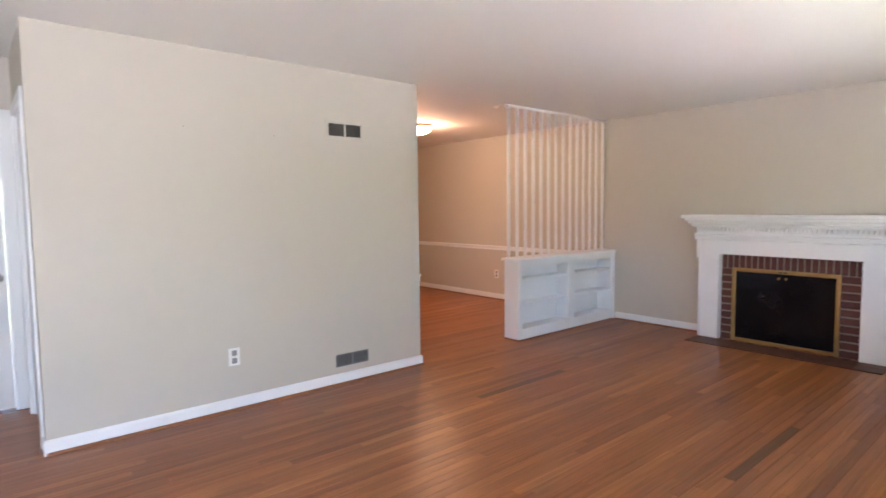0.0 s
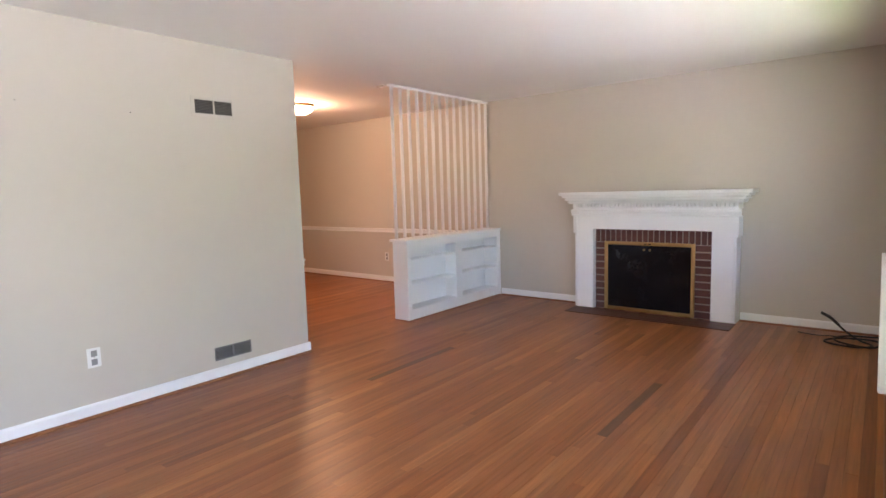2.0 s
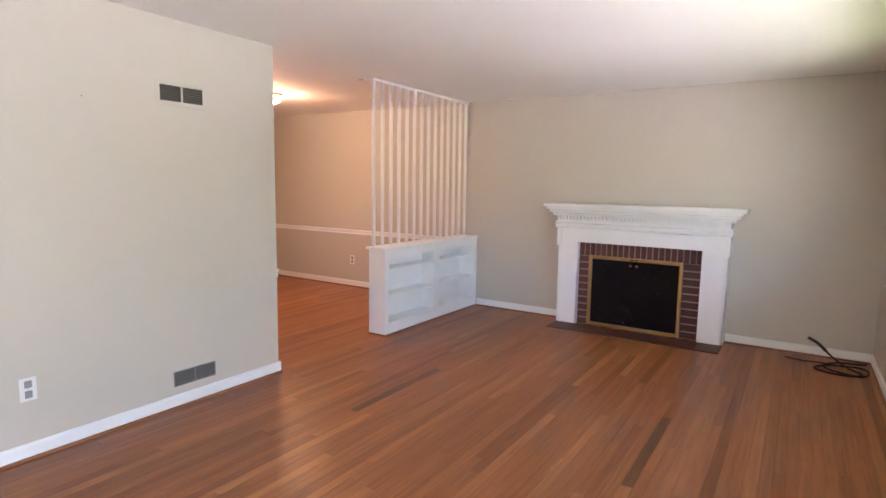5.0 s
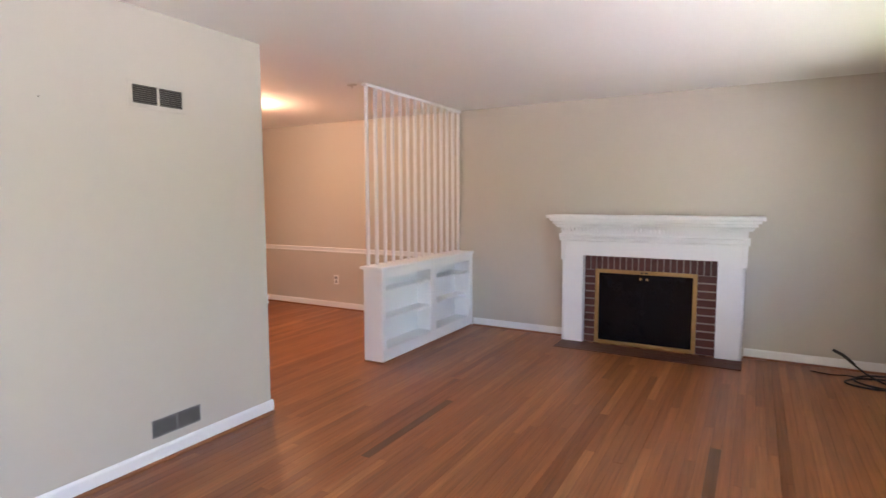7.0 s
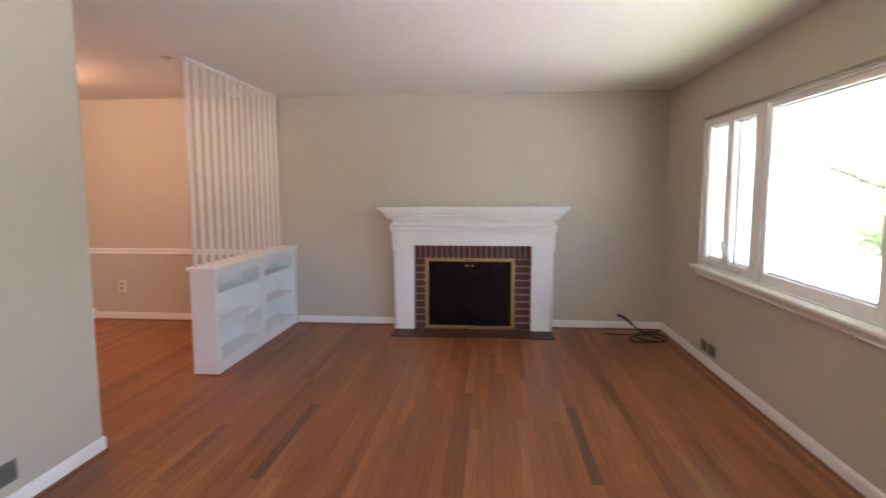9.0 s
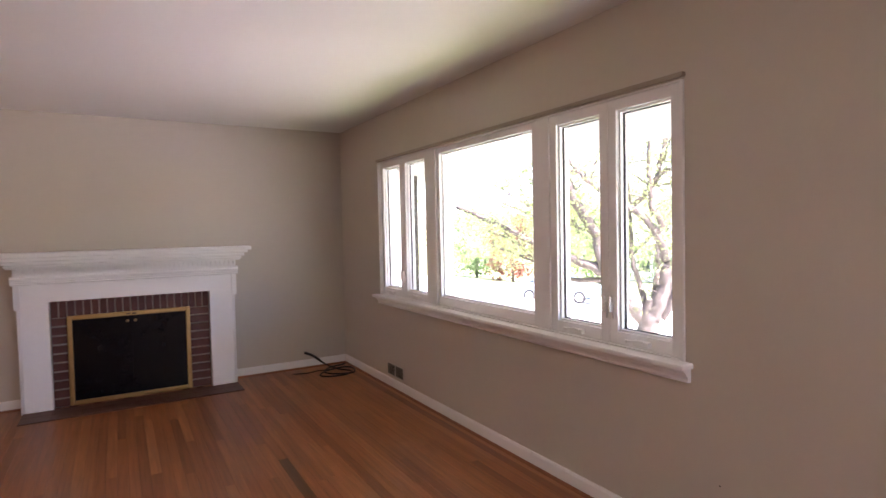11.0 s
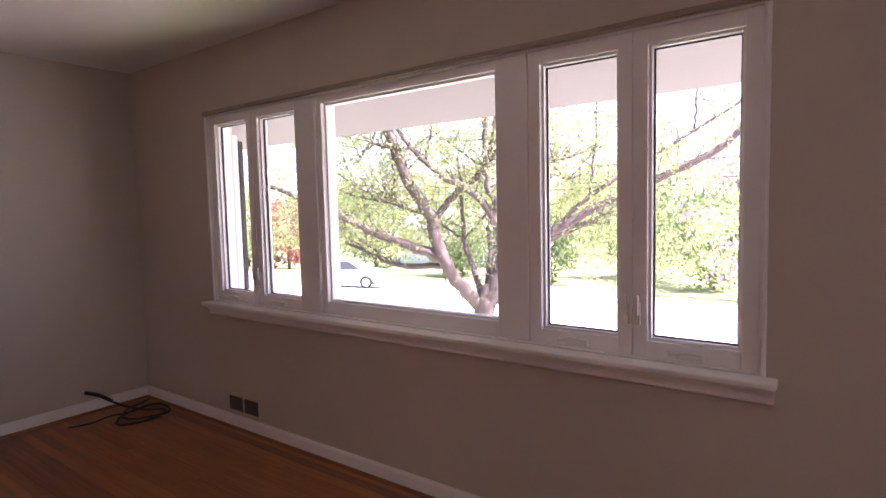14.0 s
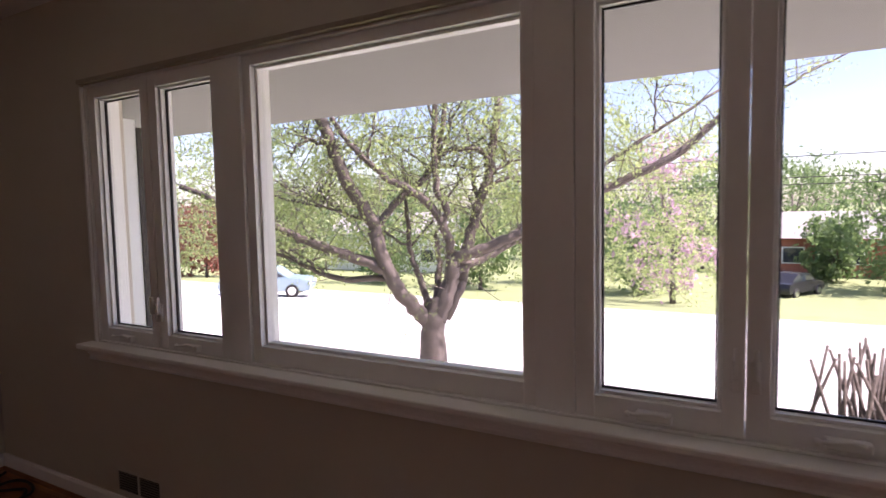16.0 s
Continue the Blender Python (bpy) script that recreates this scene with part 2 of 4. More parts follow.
def solid(name, bm, mat, label, category, kind="", group=""):
    return tagged(new(name, mesh_of(name, bm, mat)), label, category, group, kind)


def thing(name, label, category, kind="", group=""):
    """An empty at the origin that carries parts given in world metres."""
    return tagged(new(name), label, category, group, kind)


def wall_mesh(axis, at, thick, u0, u1, z0, z1, holes=()):
    """A wall slab in the plane axis = at, thick towards +axis (or - when negative), with through openings (ua, ub, za, zb)."""
    us = sorted({u0, u1, *[v for h in holes for v in h[:2]]})
    zs = sorted({z0, z1, *[v for h in holes for v in h[2:]]})
    full = lambda i, j: 0 <= i < len(us) - 1 and 0 <= j < len(zs) - 1 and not any(
        h[0] <= us[i] and us[i + 1] <= h[1] and h[2] <= zs[j] and zs[j + 1] <= h[3] for h in holes)
    bm = bmesh.new()
    cache = {}

    def v(u, z, d):
        key = (u, z, d)
        if key not in cache:
            cache[key] = bm.verts.new((at + d * thick, u, z) if axis == "x" else (u, at + d * thick, z))
        return cache[key]

    for i in range(len(us) - 1):
        for j in range(len(zs) - 1):
            if not full(i, j):
                continue
            a, b, c, d = us[i], us[i + 1], zs[j], zs[j + 1]
            for s in (0, 1):
                bm.faces.new((v(a, c, s), v(b, c, s), v(b, d, s), v(a, d, s)))
            for ok, (p, q) in ((full(i - 1, j), ((a, c), (a, d))), (full(i + 1, j), ((b, c), (b, d))), (full(i, j - 1), ((a, c), (b, c))), (full(i, j + 1), ((a, d), (b, d)))):
                if not ok:
                    bm.faces.new((v(*p, 0), v(*q, 0), v(*q, 1), v(*p, 1)))
    return bm


# ---------------- large structure ----------------
H = 2.44
XP, Y_END, Y_BACK = -3.91, -3.035, -5.75          # partition face and its two ends
X_DOORWALL, Y_ROOM = -4.955, -7.45
X_DINING = -8.3
WIN_Y0, WIN_Y1, WIN_Z0, WIN_Z1 = -4.105, -0.985, 0.821, 2.018
ENTRY = (-7.3, -6.1, 0.0, 2.05)                 # front door opening behind the walker

solid("ceiling", boxes((X_DINING - 0.15, 0.15, Y_ROOM - 0.15, 0.15, H, H + 0.12)), CEILING, "flat white painted plaster ceiling", "ceiling", "structure")
wall_north = solid("wall_north", wall_mesh("y", 0.0, 0.15, X_DINING, 0.0, 0, H, [(-2.43, -1.545, 0, 0.74)]), WALL, "beige painted plaster wall behind the fireplace and dining area", "wall", "structure")
wall_east = solid("wall_east", wall_mesh("x", 0.0, 0.18, Y_ROOM, 0.15, 0, H, [(WIN_Y0, WIN_Y1, WIN_Z0, WIN_Z1), ENTRY]), WALL, "beige painted plaster front wall with a wide window", "wall", "structure")
wall_partition = solid("wall_partition", wall_mesh("x", XP, -0.12, Y_BACK, Y_END, 0, H), WALL, "beige painted plaster partition wall", "wall", "structure")
solid("wall_dining_south", wall_mesh("y", Y_END, -0.12, X_DINING, XP - 0.12, 0, H), WALL, "beige painted plaster dining wall", "wall", "structure")
solid("wall_dining_west", wall_mesh("x", X_DINING, -0.12, Y_END - 0.12, 0.15, 0, H), WALL, "beige painted plaster dining wall", "wall", "structure")
CLOSET = (-4.78, -4.04, 0.0, 2.03)
wall_return = solid("wall_return", wall_mesh("y", Y_BACK, 0.12, X_DOORWALL, XP - 0.12, 0, H, [CLOSET]), WALL, "beige painted wall return with a cased doorway", "wall", "structure")
DOOR = (-6.58, -5.815, 0.0, 2.03)
wall_west = solid("wall_west", wall_mesh("x", X_DOORWALL, -0.12, Y_ROOM, Y_BACK, 0, H, [DOOR]), WALL, "beige painted plaster wall with a white door", "wall", "structure")
solid("wall_south", wall_mesh("y", Y_ROOM, -0.12, X_DOORWALL - 0.12, 0.18, 0, H), WALL, "beige painted plaster wall", "wall", "structure")
floor = solid("floor", boxes((X_DINING, 0.0, Y_ROOM, 0.0, -0.12, -0.004)), SUBFLOOR, "red-brown varnished oak strip floor", "floor", "structure")


def baseboard(name, axis, at, out, runs, height=0.088):
    """White baseboard with a small top bevel and a stained quarter-round shoe at its foot; out is +1 or -1 along axis."""
    base = thing(name, "white painted baseboard with stained wooden shoe moulding", "baseboard", "structure")
    prof = [(0.001, 0.0), (0.014, 0.0), (0.014, height - 0.014), (0.008, height), (0.001, height)]
    shoe = [(0.014, 0.0)] + [(0.014 + 0.014 * math.cos(a), 0.017 * math.sin(a)) for a in np.linspace(0, math.pi / 2, 5)]
    for a, b in runs:
        w = (lambda u, v, s: (at + out * u, s, v)) if axis == "x" else (lambda u, v, s: (s, at + out * u, v))
        part("board", extrude_profile(bmesh.new(), prof, a, b, w), TRIM, base)
        part("shoe_moulding", extrude_profile(bmesh.new(), shoe, a, b, w), SHOE, base, "stained wooden shoe moulding")
    return base


baseboard("baseboard_1", "y", 0.0, -1, [(-3.865, -2.785), (-1.13, -0.015), (X_DINING, -4.095)])
baseboard("baseboard_2", "x", 0.0, -1, [(-6.2, 0.0)])
baseboard("baseboard_3", "x", XP, 1, [(Y_BACK, Y_END + 0.014)])
baseboard("baseboard_4", "y", Y_END, 1, [(X_DINING, XP + 0.001)])
baseboard("baseboard_5", "y", Y_BACK, -1, [(XP - 0.09, XP + 0.014)])
baseboard("baseboard_6", "x", X_DINING, 1, [(Y_END, 0.0)])

# chair rail round the dining wall
rail = thing("chair_rail", "white painted chair rail moulding on the dining wall", "trim", "structure")
rail_profile = [(0.0, 0.75), (0.012, 0.75), (0.016, 0.76), (0.009, 0.767), (0.009, 0.787), (0.022, 0.793), (0.024, 0.807), (0.0, 0.811)]
part("moulding", extrude_profile(bmesh.new(), rail_profile, X_DINING, -4.09, lambda u, v, s: (s, -u, v)), TRIM, rail)
part("moulding", extrude_profile(bmesh.new(), rail_profile, X_DINING, XP - 0.004, lambda u, v, s: (s, Y_END + u, v)), TRIM, rail)
part("moulding", extrude_profile(bmesh.new(), rail_profile, Y_END, 0.0, lambda u, v, s: (X_DINING + u, s, v)), TRIM, rail)

# ---------------- front window ----------------
def frame_ring(bm, x0, x1, ya, yb, za, zb, w, wb=None):
    """Four mitre-butted members round an opening; w is the member's width, wb that of the bottom rail."""
    wb = wb or w
    for r in ((x0, x1, ya, ya + w, za, zb), (x0, x1, yb - w, yb, za, zb), (x0, x1, ya + w, yb - w, za, za + wb), (x0, x1, ya + w, yb - w, zb - w, zb)):
        box(bm, *r, bevel=0.002)
    return bm


window = thing("window_1", "wide white-framed picture window between paired casements", "window", "structure")
Y_MID = -2.57
POST = (Y_MID - 0.578, Y_MID + 0.578)            # inner faces of the two mullion posts
part("window_frame", frame_ring(bmesh.new(), 0.0, 0.16, WIN_Y0, WIN_Y1, WIN_Z0, WIN_Z1, 0.008), TRIM, window)
for y in POST:
    s = -1 if y < Y_MID else 1
    y0, y1 = sorted((y, y + s * 0.115))
    part("mullion_post", boxes((0.006, 0.16, y0, y1, WIN_Z0 + 0.0085, WIN_Z1 - 0.0085), bevel=0.003), TRIM, window)

# fixed picture sash with a stepped glazing stop
picture = part("picture_sash", frame_ring(bmesh.new(), 0.02, 0.1, POST[0] + 0.001, POST[1] - 0.001, WIN_Z0 + 0.0085, WIN_Z1 - 0.0085, 0.04, 0.068), TRIM, window)
part("glazing_stop", frame_ring(bmesh.new(), 0.045, 0.085, POST[0] + 0.0415, POST[1] - 0.0415, WIN_Z0 + 0.077, WIN_Z1 - 0.049, 0.011), TRIM, picture)
pane = part("pane", boxes((0.062, 0.066, POST[0] + 0.05, POST[1] - 0.05, WIN_Z0 + 0.086, WIN_Z1 - 0.058)), GLASS, picture, "clear window glass")
pane.visible_shadow = False

# four casements with cranks
SPLIT = (0.5 * (WIN_Y0 + POST[0] - 0.117), 0.5 * (WIN_Y1 + POST[1] + 0.117))
for y0, y1, latch in ((WIN_Y0 + 0.009, SPLIT[0] - 0.001, 1), (SPLIT[0] + 0.001, POST[0] - 0.117, -1), (POST[1] + 0.117, SPLIT[1] - 0.001, 1), (SPLIT[1] + 0.001, WIN_Y1 - 0.009, -1)):
    sash = part("casement_sash", frame_ring(bmesh.new(), 0.012, 0.09, y0, y1, WIN_Z0 + 0.0085, WIN_Z1 - 0.0085, 0.052, 0.062), TRIM, window)
    part("glazing_stop", frame_ring(bmesh.new(), 0.03, 0.08, y0 + 0.053, y1 - 0.053, WIN_Z0 + 0.071, WIN_Z1 - 0.061, 0.01), TRIM, sash)
    part("glazing_seal", frame_ring(bmesh.new(), 0.05, 0.062, y0 + 0.064, y1 - 0.064, WIN_Z0 + 0.0815, WIN_Z1 - 0.0715, 0.005), BLACK, sash, "black rubber glazing seal")
    g = part("pane", boxes((0.054, 0.058, y0 + 0.066, y1 - 0.066, WIN_Z0 + 0.083, WIN_Z1 - 0.073)), GLASS, sash, "clear window glass")
    g.visible_shadow = False
    ym = 0.5 * (y0 + y1)
    bm = boxes((-0.014, 0.014, ym - 0.045, ym + 0.045, WIN_Z0 + 0.024, WIN_Z0 + 0.05), bevel=0.005)
    part("crank_housing", bm, PLASTIC, sash, "white crank operator housing")
    bm = bmesh.new()
    tube(bm, spline([(-0.016, ym - 0.03, WIN_Z0 + 0.045), (-0.03, ym - 0.01, WIN_Z0 + 0.055), (-0.034, ym + 0.03, WIN_Z0 + 0.05), (-0.03, ym + 0.06, WIN_Z0 + 0.046)], 4), 0.005, 8)
    bmesh.ops.create_uvsphere(bm, u_segments=10, v_segments=6, radius=0.009, matrix=Matrix.Translation((-0.03, ym + 0.062, WIN_Z0 + 0.046)))
    part("crank_handle", bm, PLASTIC, sash, "folding white crank handle")
    yl = (y1 - 0.02) if latch > 0 else (y0 + 0.02)
    bm = boxes((0.0, 0.013, yl - 0.011, yl + 0.011, 0.95, 1.03), bevel=0.003)
    box(bm, -0.014, 0.001, yl - 0.006, yl + 0.006, 0.985, 1.06, bevel=0.003)
    part("latch", bm, PLASTIC, sash, "white casement latch lever")

# inner casing strip, head cap, stool and apron
casing = thing("trim_window", "white painted window stool and apron with thin head moulding", "trim", "structure")
part("head_cap", boxes((-0.022, 0.001, WIN_Y0 - 0.02, WIN_Y1 + 0.02, WIN_Z1 + 0.004, WIN_Z1 + 0.024), bevel=0.003), HEAD_SHADE, casing, "thin head moulding coloured taupe for its shadow line")
for y in (WIN_Y0 - 0.014, WIN_Y1 + 0.001):
    part("side_stop", boxes((-0.012, 0.012, y, y + 0.013, WIN_Z0 + 0.001, WIN_Z1 - 0.006), bevel=0.002), TRIM, casing)
part("stool", boxes((-0.075, 0.02, WIN_Y0 - 0.05, WIN_Y1 + 0.06, WIN_Z0 - 0.024, WIN_Z0 + 0.0), bevel=0.006), TRIM, casing)
apron = [(0.0, 0.738), (0.02, 0.738), (0.026, 0.743), (0.02, 0.75), (0.02, 0.762), (0.03, 0.768), (0.032, 0.778), (0.044, 0.786), (0.048, 0.7955), (0.0, 0.7955)]
part("apron", extrude_profile(bmesh.new(), apron, WIN_Y0 - 0.04, WIN_Y1 + 0.045, lambda u, v, s: (-u - 0.001, s, v)), TRIM, casing)

# ---------------- doors by the hall ----------------
def door_leaf(name, label, make):
    d = thing(name, label, "door", "structure")
    make(d)
    return d


def west_door(d):
    y0, y1 = DOOR[0], DOOR[1]
    part("door_leaf", boxes((X_DOORWALL - 0.05, X_DOORWALL - 0.014, y0 + 0.022, y1 - 0.022, 0.012, 2.008), bevel=0.002), DOOR_PAINT, d)
    jamb = bmesh.new()
    for r in ((X_DOORWALL - 0.119, X_DOORWALL - 0.001, y0 + 0.001, y0 + 0.019, 0, 2.029), (X_DOORWALL - 0.119, X_DOORWALL - 0.001, y1 - 0.019, y1 - 0.001, 0, 2.029), (X_DOORWALL - 0.119, X_DOORWALL - 0.001, y0 + 0.019, y1 - 0.019, 2.011, 2.029)):
        box(jamb, *r)
    part("jamb", jamb, TRIM, d)
    cas = bmesh.new()
    for r in ((y0 - 0.055, y0 + 0.008, 0, 2.085), (y1 - 0.008, y1 + 0.055, 0, 2.085), (y0 + 0.008, y1 - 0.008, 2.022, 2.085)):
        box(cas, X_DOORWALL + 0.001, X_DOORWALL + 0.016, *r, bevel=0.004)
    part("casing", cas, TRIM, d)
    knob = bmesh.new()
    yk, zk = y1 - 0.07, 0.935
    rod(knob, (X_DOORWALL - 0.014, yk, zk), (X_DOORWALL - 0.006, yk, zk), 0.03, 0.026, 20)
    rod(knob, (X_DOORWALL - 0.006, yk, zk), (X_DOORWALL + 0.025, yk, zk), 0.011, 0.011, 14)
    bmesh.ops.create_uvsphere(knob, u_segments=18, v_segments=10, radius=0.027, matrix=Matrix.Translation((X_DOORWALL + 0.04, yk, zk)) @ Matrix.Diagonal((0.75, 1, 1, 1)))
    for f in knob.faces:
        f.smooth = True
    part("door_knob", knob, CHROME, d, "round chrome door knob")
    part("strike_plate", boxes((X_DOORWALL - 0.012, X_DOORWALL - 0.0005, y1 - 0.0205, y1 - 0.0185, 0.88, 0.96)), CHROME, d, "small metal strike plate")


def closet_door(d):
    x0, x1 = CLOSET[0], CLOSET[1]
    part("door_leaf", boxes((x0 + 0.022, x1 - 0.022, Y_BACK + 0.014, Y_BACK + 0.05, 0.012, 2.008), bevel=0.002), DOOR_PAINT, d)
    jamb = bmesh.new()
    for r in ((x0 + 0.001, x0 + 0.019, 0, 2.029), (x1 - 0.019, x1 - 0.001, 0, 2.029), (x0 + 0.019, x1 - 0.019, 2.011, 2.029)):
        box(jamb, r[0], r[1], Y_BACK + 0.001, Y_BACK + 0.119, r[2], r[3])
    part("jamb", jamb, TRIM, d)
    cas = bmesh.new()
    for r in ((x0 - 0.055, x0 + 0.008, 0, 2.085), (x1 - 0.008, x1 + 0.055, 0, 2.085), (x0 + 0.008, x1 - 0.008, 2.022, 2.085)):
        box(cas, r[0], r[1], Y_BACK - 0.016, Y_BACK - 0.001, r[2], r[3], bevel=0.004)
    part("casing", cas, TRIM, d)


door_leaf("door_1", "closed flat white door with a chrome knob", west_door)
door_leaf("door_2", "closed flat white closet door in white casing", closet_door)

# ---------------- bookcase divider with rods ----------------
BX0, BX1, BY0, BY1 = -4.085, -3.883, -1.765, -0.002
RIGHT = -0.08                                    # inner edge of the stile against the wall
bookcase = thing("bookcase", "low white painted bookcase divider with two bays of open shelves", "bookcase")
part("plinth", boxes((BX0 + 0.004, BX1 - 0.0205, BY0 + 0.004, BY1, 0.0, 0.1), bevel=0.001), TRIM, bookcase)
part("shoe_moulding", boxes((BX1 - 0.003, BX1 + 0.011, BY0 - 0.01, BY1 - 0.03, 0.0, 0.015), (BX0 + 0.004, BX1 - 0.004, BY0 - 0.01, BY0 - 0.001, 0.0, 0.015), bevel=0.003), SHOE, bookcase, "stained wooden shoe moulding")
part("side_panel", boxes((BX0, BX1 - 0.0205, BY0, BY0 + 0.02, 0.0, 0.831), bevel=0.001), TRIM, bookcase)
part("side_panel", boxes((BX0, BX1 - 0.0205, RIGHT + 0.001, RIGHT + 0.02, 0.1, 0.831)), TRIM, bookcase)
part("back_panel", boxes((BX0 + 0.001, BX0 + 0.012, BY0 + 0.021, RIGHT, 0.1, 0.831)), TRIM, bookcase)
MID0, MID1 = -0.94, -0.825
part("divider", boxes((BX0 + 0.013, BX1 - 0.0205, MID0 + 0.045, MID1 - 0.045, 0.1, 0.831)), TRIM, bookcase)
ff = boxes((BX1 - 0.02, BX1, BY0, BY0 + 0.052, 0.0, 0.831), (BX1 - 0.02, BX1, MID0, MID1, 0.122, 0.755), (BX1 - 0.02, BX1, RIGHT, BY1, 0.0, 0.831),
           (BX1 - 0.02, BX1, BY0 + 0.052, RIGHT, 0.755, 0.831), (BX1 - 0.02, BX1, BY0 + 0.052, RIGHT, 0.0, 0.122), bevel=0.0015)
part("face_frame", ff, TRIM, bookcase)
for ya, yb in ((BY0 + 0.021, MID0 + 0.044), (MID1 - 0.044, RIGHT)):
    for zt in (0.121, 0.387, 0.641):
        part("shelf", boxes((BX0 + 0.013, BX1 - 0.022, ya, yb, zt - 0.026, zt), bevel=0.002), TRIM, bookcase)
part("worktop", boxes((BX0 - 0.02, BX1 + 0.018, BY0 - 0.03, BY1, 0.832, 0.858), bevel=0.007), TRIM, bookcase)

screen = thing("rod_screen", "row of thin white dowels standing from bookcase top to ceiling", "room divider")
part("top_rail", boxes((-4.078, -4.028, -1.768, -0.002, H - 0.026, H - 0.001), bevel=0.004), TRIM, screen)
RODS = 14
first = mesh_of("dowel", rod(bmesh.new(), (0, 0, 0.8585), (0, 0, H - 0.0265), 0.018, n=16), TRIM)
for k in range(RODS):
    ob = new("dowel", first)
    ob.parent = screen
    ob.location = (-4.052, -1.735 + k * (1.7 / (RODS - 1)), 0)
hook = boxes((-4.22, -4.14, -1.78, -1.74, H - 0.012, H - 0.001), bevel=0.004)
rod(hook, (-4.18, -1.76, H - 0.012), (-4.18, -1.76, H - 0.03), 0.008, 0.006, 10)
solid("ceiling_hook", hook, VENT_CREAM, "small metal plant hook on the ceiling beside the screen", "hook")

# ---------------- fireplace ----------------
def fireplace():
    fp = thing("fireplace", "white painted mantelpiece with dentils around a red brick surround", "fireplace")
    XL0, XL1, XR0, XR1 = -2.774, -2.563, -1.358, -1.14
    YF = -0.178
    for x0, x1, s in ((XL0, XL1, 1), (XR0, XR1, -1)):
        leg = part("leg", boxes((x0, x1, YF, -0.001, 0.0, 0.886), bevel=0.002), TRIM, fp)
        xo = x0 if s > 0 else x1                 # outer edge
        for k, rad in ((0.006, 0.005), (0.02, 0.004)):
            part("leg_bead", rod(bmesh.new(), (xo + s * k, YF - 0.001, 0.0), (xo + s * k, YF - 0.001, 0.836), rad, n=8), TRIM, leg)
        xa, xb = (x0 + 0.03, x1) if s > 0 else (x0, x1 - 0.03)
        part("leg_plate", boxes((xa, xb, YF - 0.01, YF - 0.0005, 0.0, 0.886)), TRIM, leg)
        xa, xb = (x0 - 0.014, x0 + 0.0295) if s > 0 else (x1 - 0.0295, x1 + 0.014)
        part("ear", boxes((xa, xb, YF - 0.02, YF - 0.0005, 0.838, 1.03), bevel=0.003), TRIM, fp)
        xa, xb = (x0 - 0.014, x0 - 0.001) if s > 0 else (x1 + 0.001, x1 + 0.014)
        part("ear_return", boxes((xa, xb, YF - 0.0005, -0.001, 0.838, 1.03)), TRIM, fp)
    part("frieze", boxes((XL0 + 0.03, XR1 - 0.03, YF - 0.01, -0.001, 0.8862, 1.1), (XL0, XL0 + 0.03, YF, -0.001, 0.8862, 1.1), (XR1 - 0.03, XR1, YF, -0.001, 0.8862, 1.1)), TRIM, fp)
    ast = [(0.0, 1.03), (0.008, 1.03), (0.016, 1.038), (0.01, 1.046), (0.02, 1.052), (0.02, 1.064), (0.028, 1.07), (0.028, 1.082), (0.018, 1.09), (0.018, 1.102), (0.0, 1.102)]
    part("astragal", extrude_profile(bmesh.new(), ast, XL0 - 0.03, XR1 + 0.03, lambda u, v, s: (s, YF - 0.0155 - u, v)), TRIM, fp)
    part("bed_board", boxes((XL0 - 0.012, XR1 + 0.012, YF - 0.02, -0.001, 1.102, 1.162), bevel=0.002), TRIM, fp)
    n = 44
    for k in range(n):
        x = XL0 - 0.015 + (k + 0.25) * (XR1 - XL0 + 0.03) / n
        part("dentil", boxes((x, x + 0.022, YF - 0.05, YF - 0.0195, 1.122, 1.158), bevel=0.0015), TRIM, fp)
    for out, z0, z1 in ((0.058, 1.16, 1.172), (0.07, 1.1725, 1.19), (0.064, 1.1905, 1.196), (0.094, 1.1965, 1.22), (0.088, 1.2205, 1.227), (0.118, 1.2275, 1.252)):
        part("crown_step", boxes((XL0 - out + 0.01, XR1 + out - 0.01, YF - out, -0.001, z0, z1), bevel=min(0.005, (z1 - z0) * 0.3)), TRIM, fp)
    part("shelf", boxes((-2.917, -1.0, -0.302, -0.001, 1.2525, 1.287), bevel=0.007), TRIM, fp)

    # brick surround: mortar bed, a soldier course over stacked stretchers
    part("mortar_bed", boxes((XL1 + 0.001, -2.445, -0.104, -0.001, 0.0, 0.886), (-1.53, XR0 - 0.001, -0.104, -0.001, 0.0, 0.886), (-2.445, -1.53, -0.104, -0.001, 0.742, 0.886)), MORTAR, fp)
    def brick_mesh(w, h):
        return mesh_of("brick", boxes((-w / 2, w / 2, -0.007, 0.0, -h / 2, h / 2), bevel=0.0025), BRICK)
    soldiers = 21
    pitch = (XR0 - XL1) / soldiers
    sm = brick_mesh(pitch - 0.011, 0.142)
    for k in range(soldiers):
        ob = new("brick", sm)
        ob.parent, ob.location = fp, (XL1 + (k + 0.5) * pitch + random.uniform(-1, 1) * 0.0008, -0.1045, 0.814)
    for x0, x1 in ((XL1, -2.444), (-1.532, XR0)):
        bmesh_side = brick_mesh(x1 - x0 - 0.006, 0.06)
        for k in range(10):
            ob = new("brick", bmesh_side)
            ob.parent, ob.location = fp, ((x0 + x1) / 2, -0.1045, 0.036 + k * 0.0745)

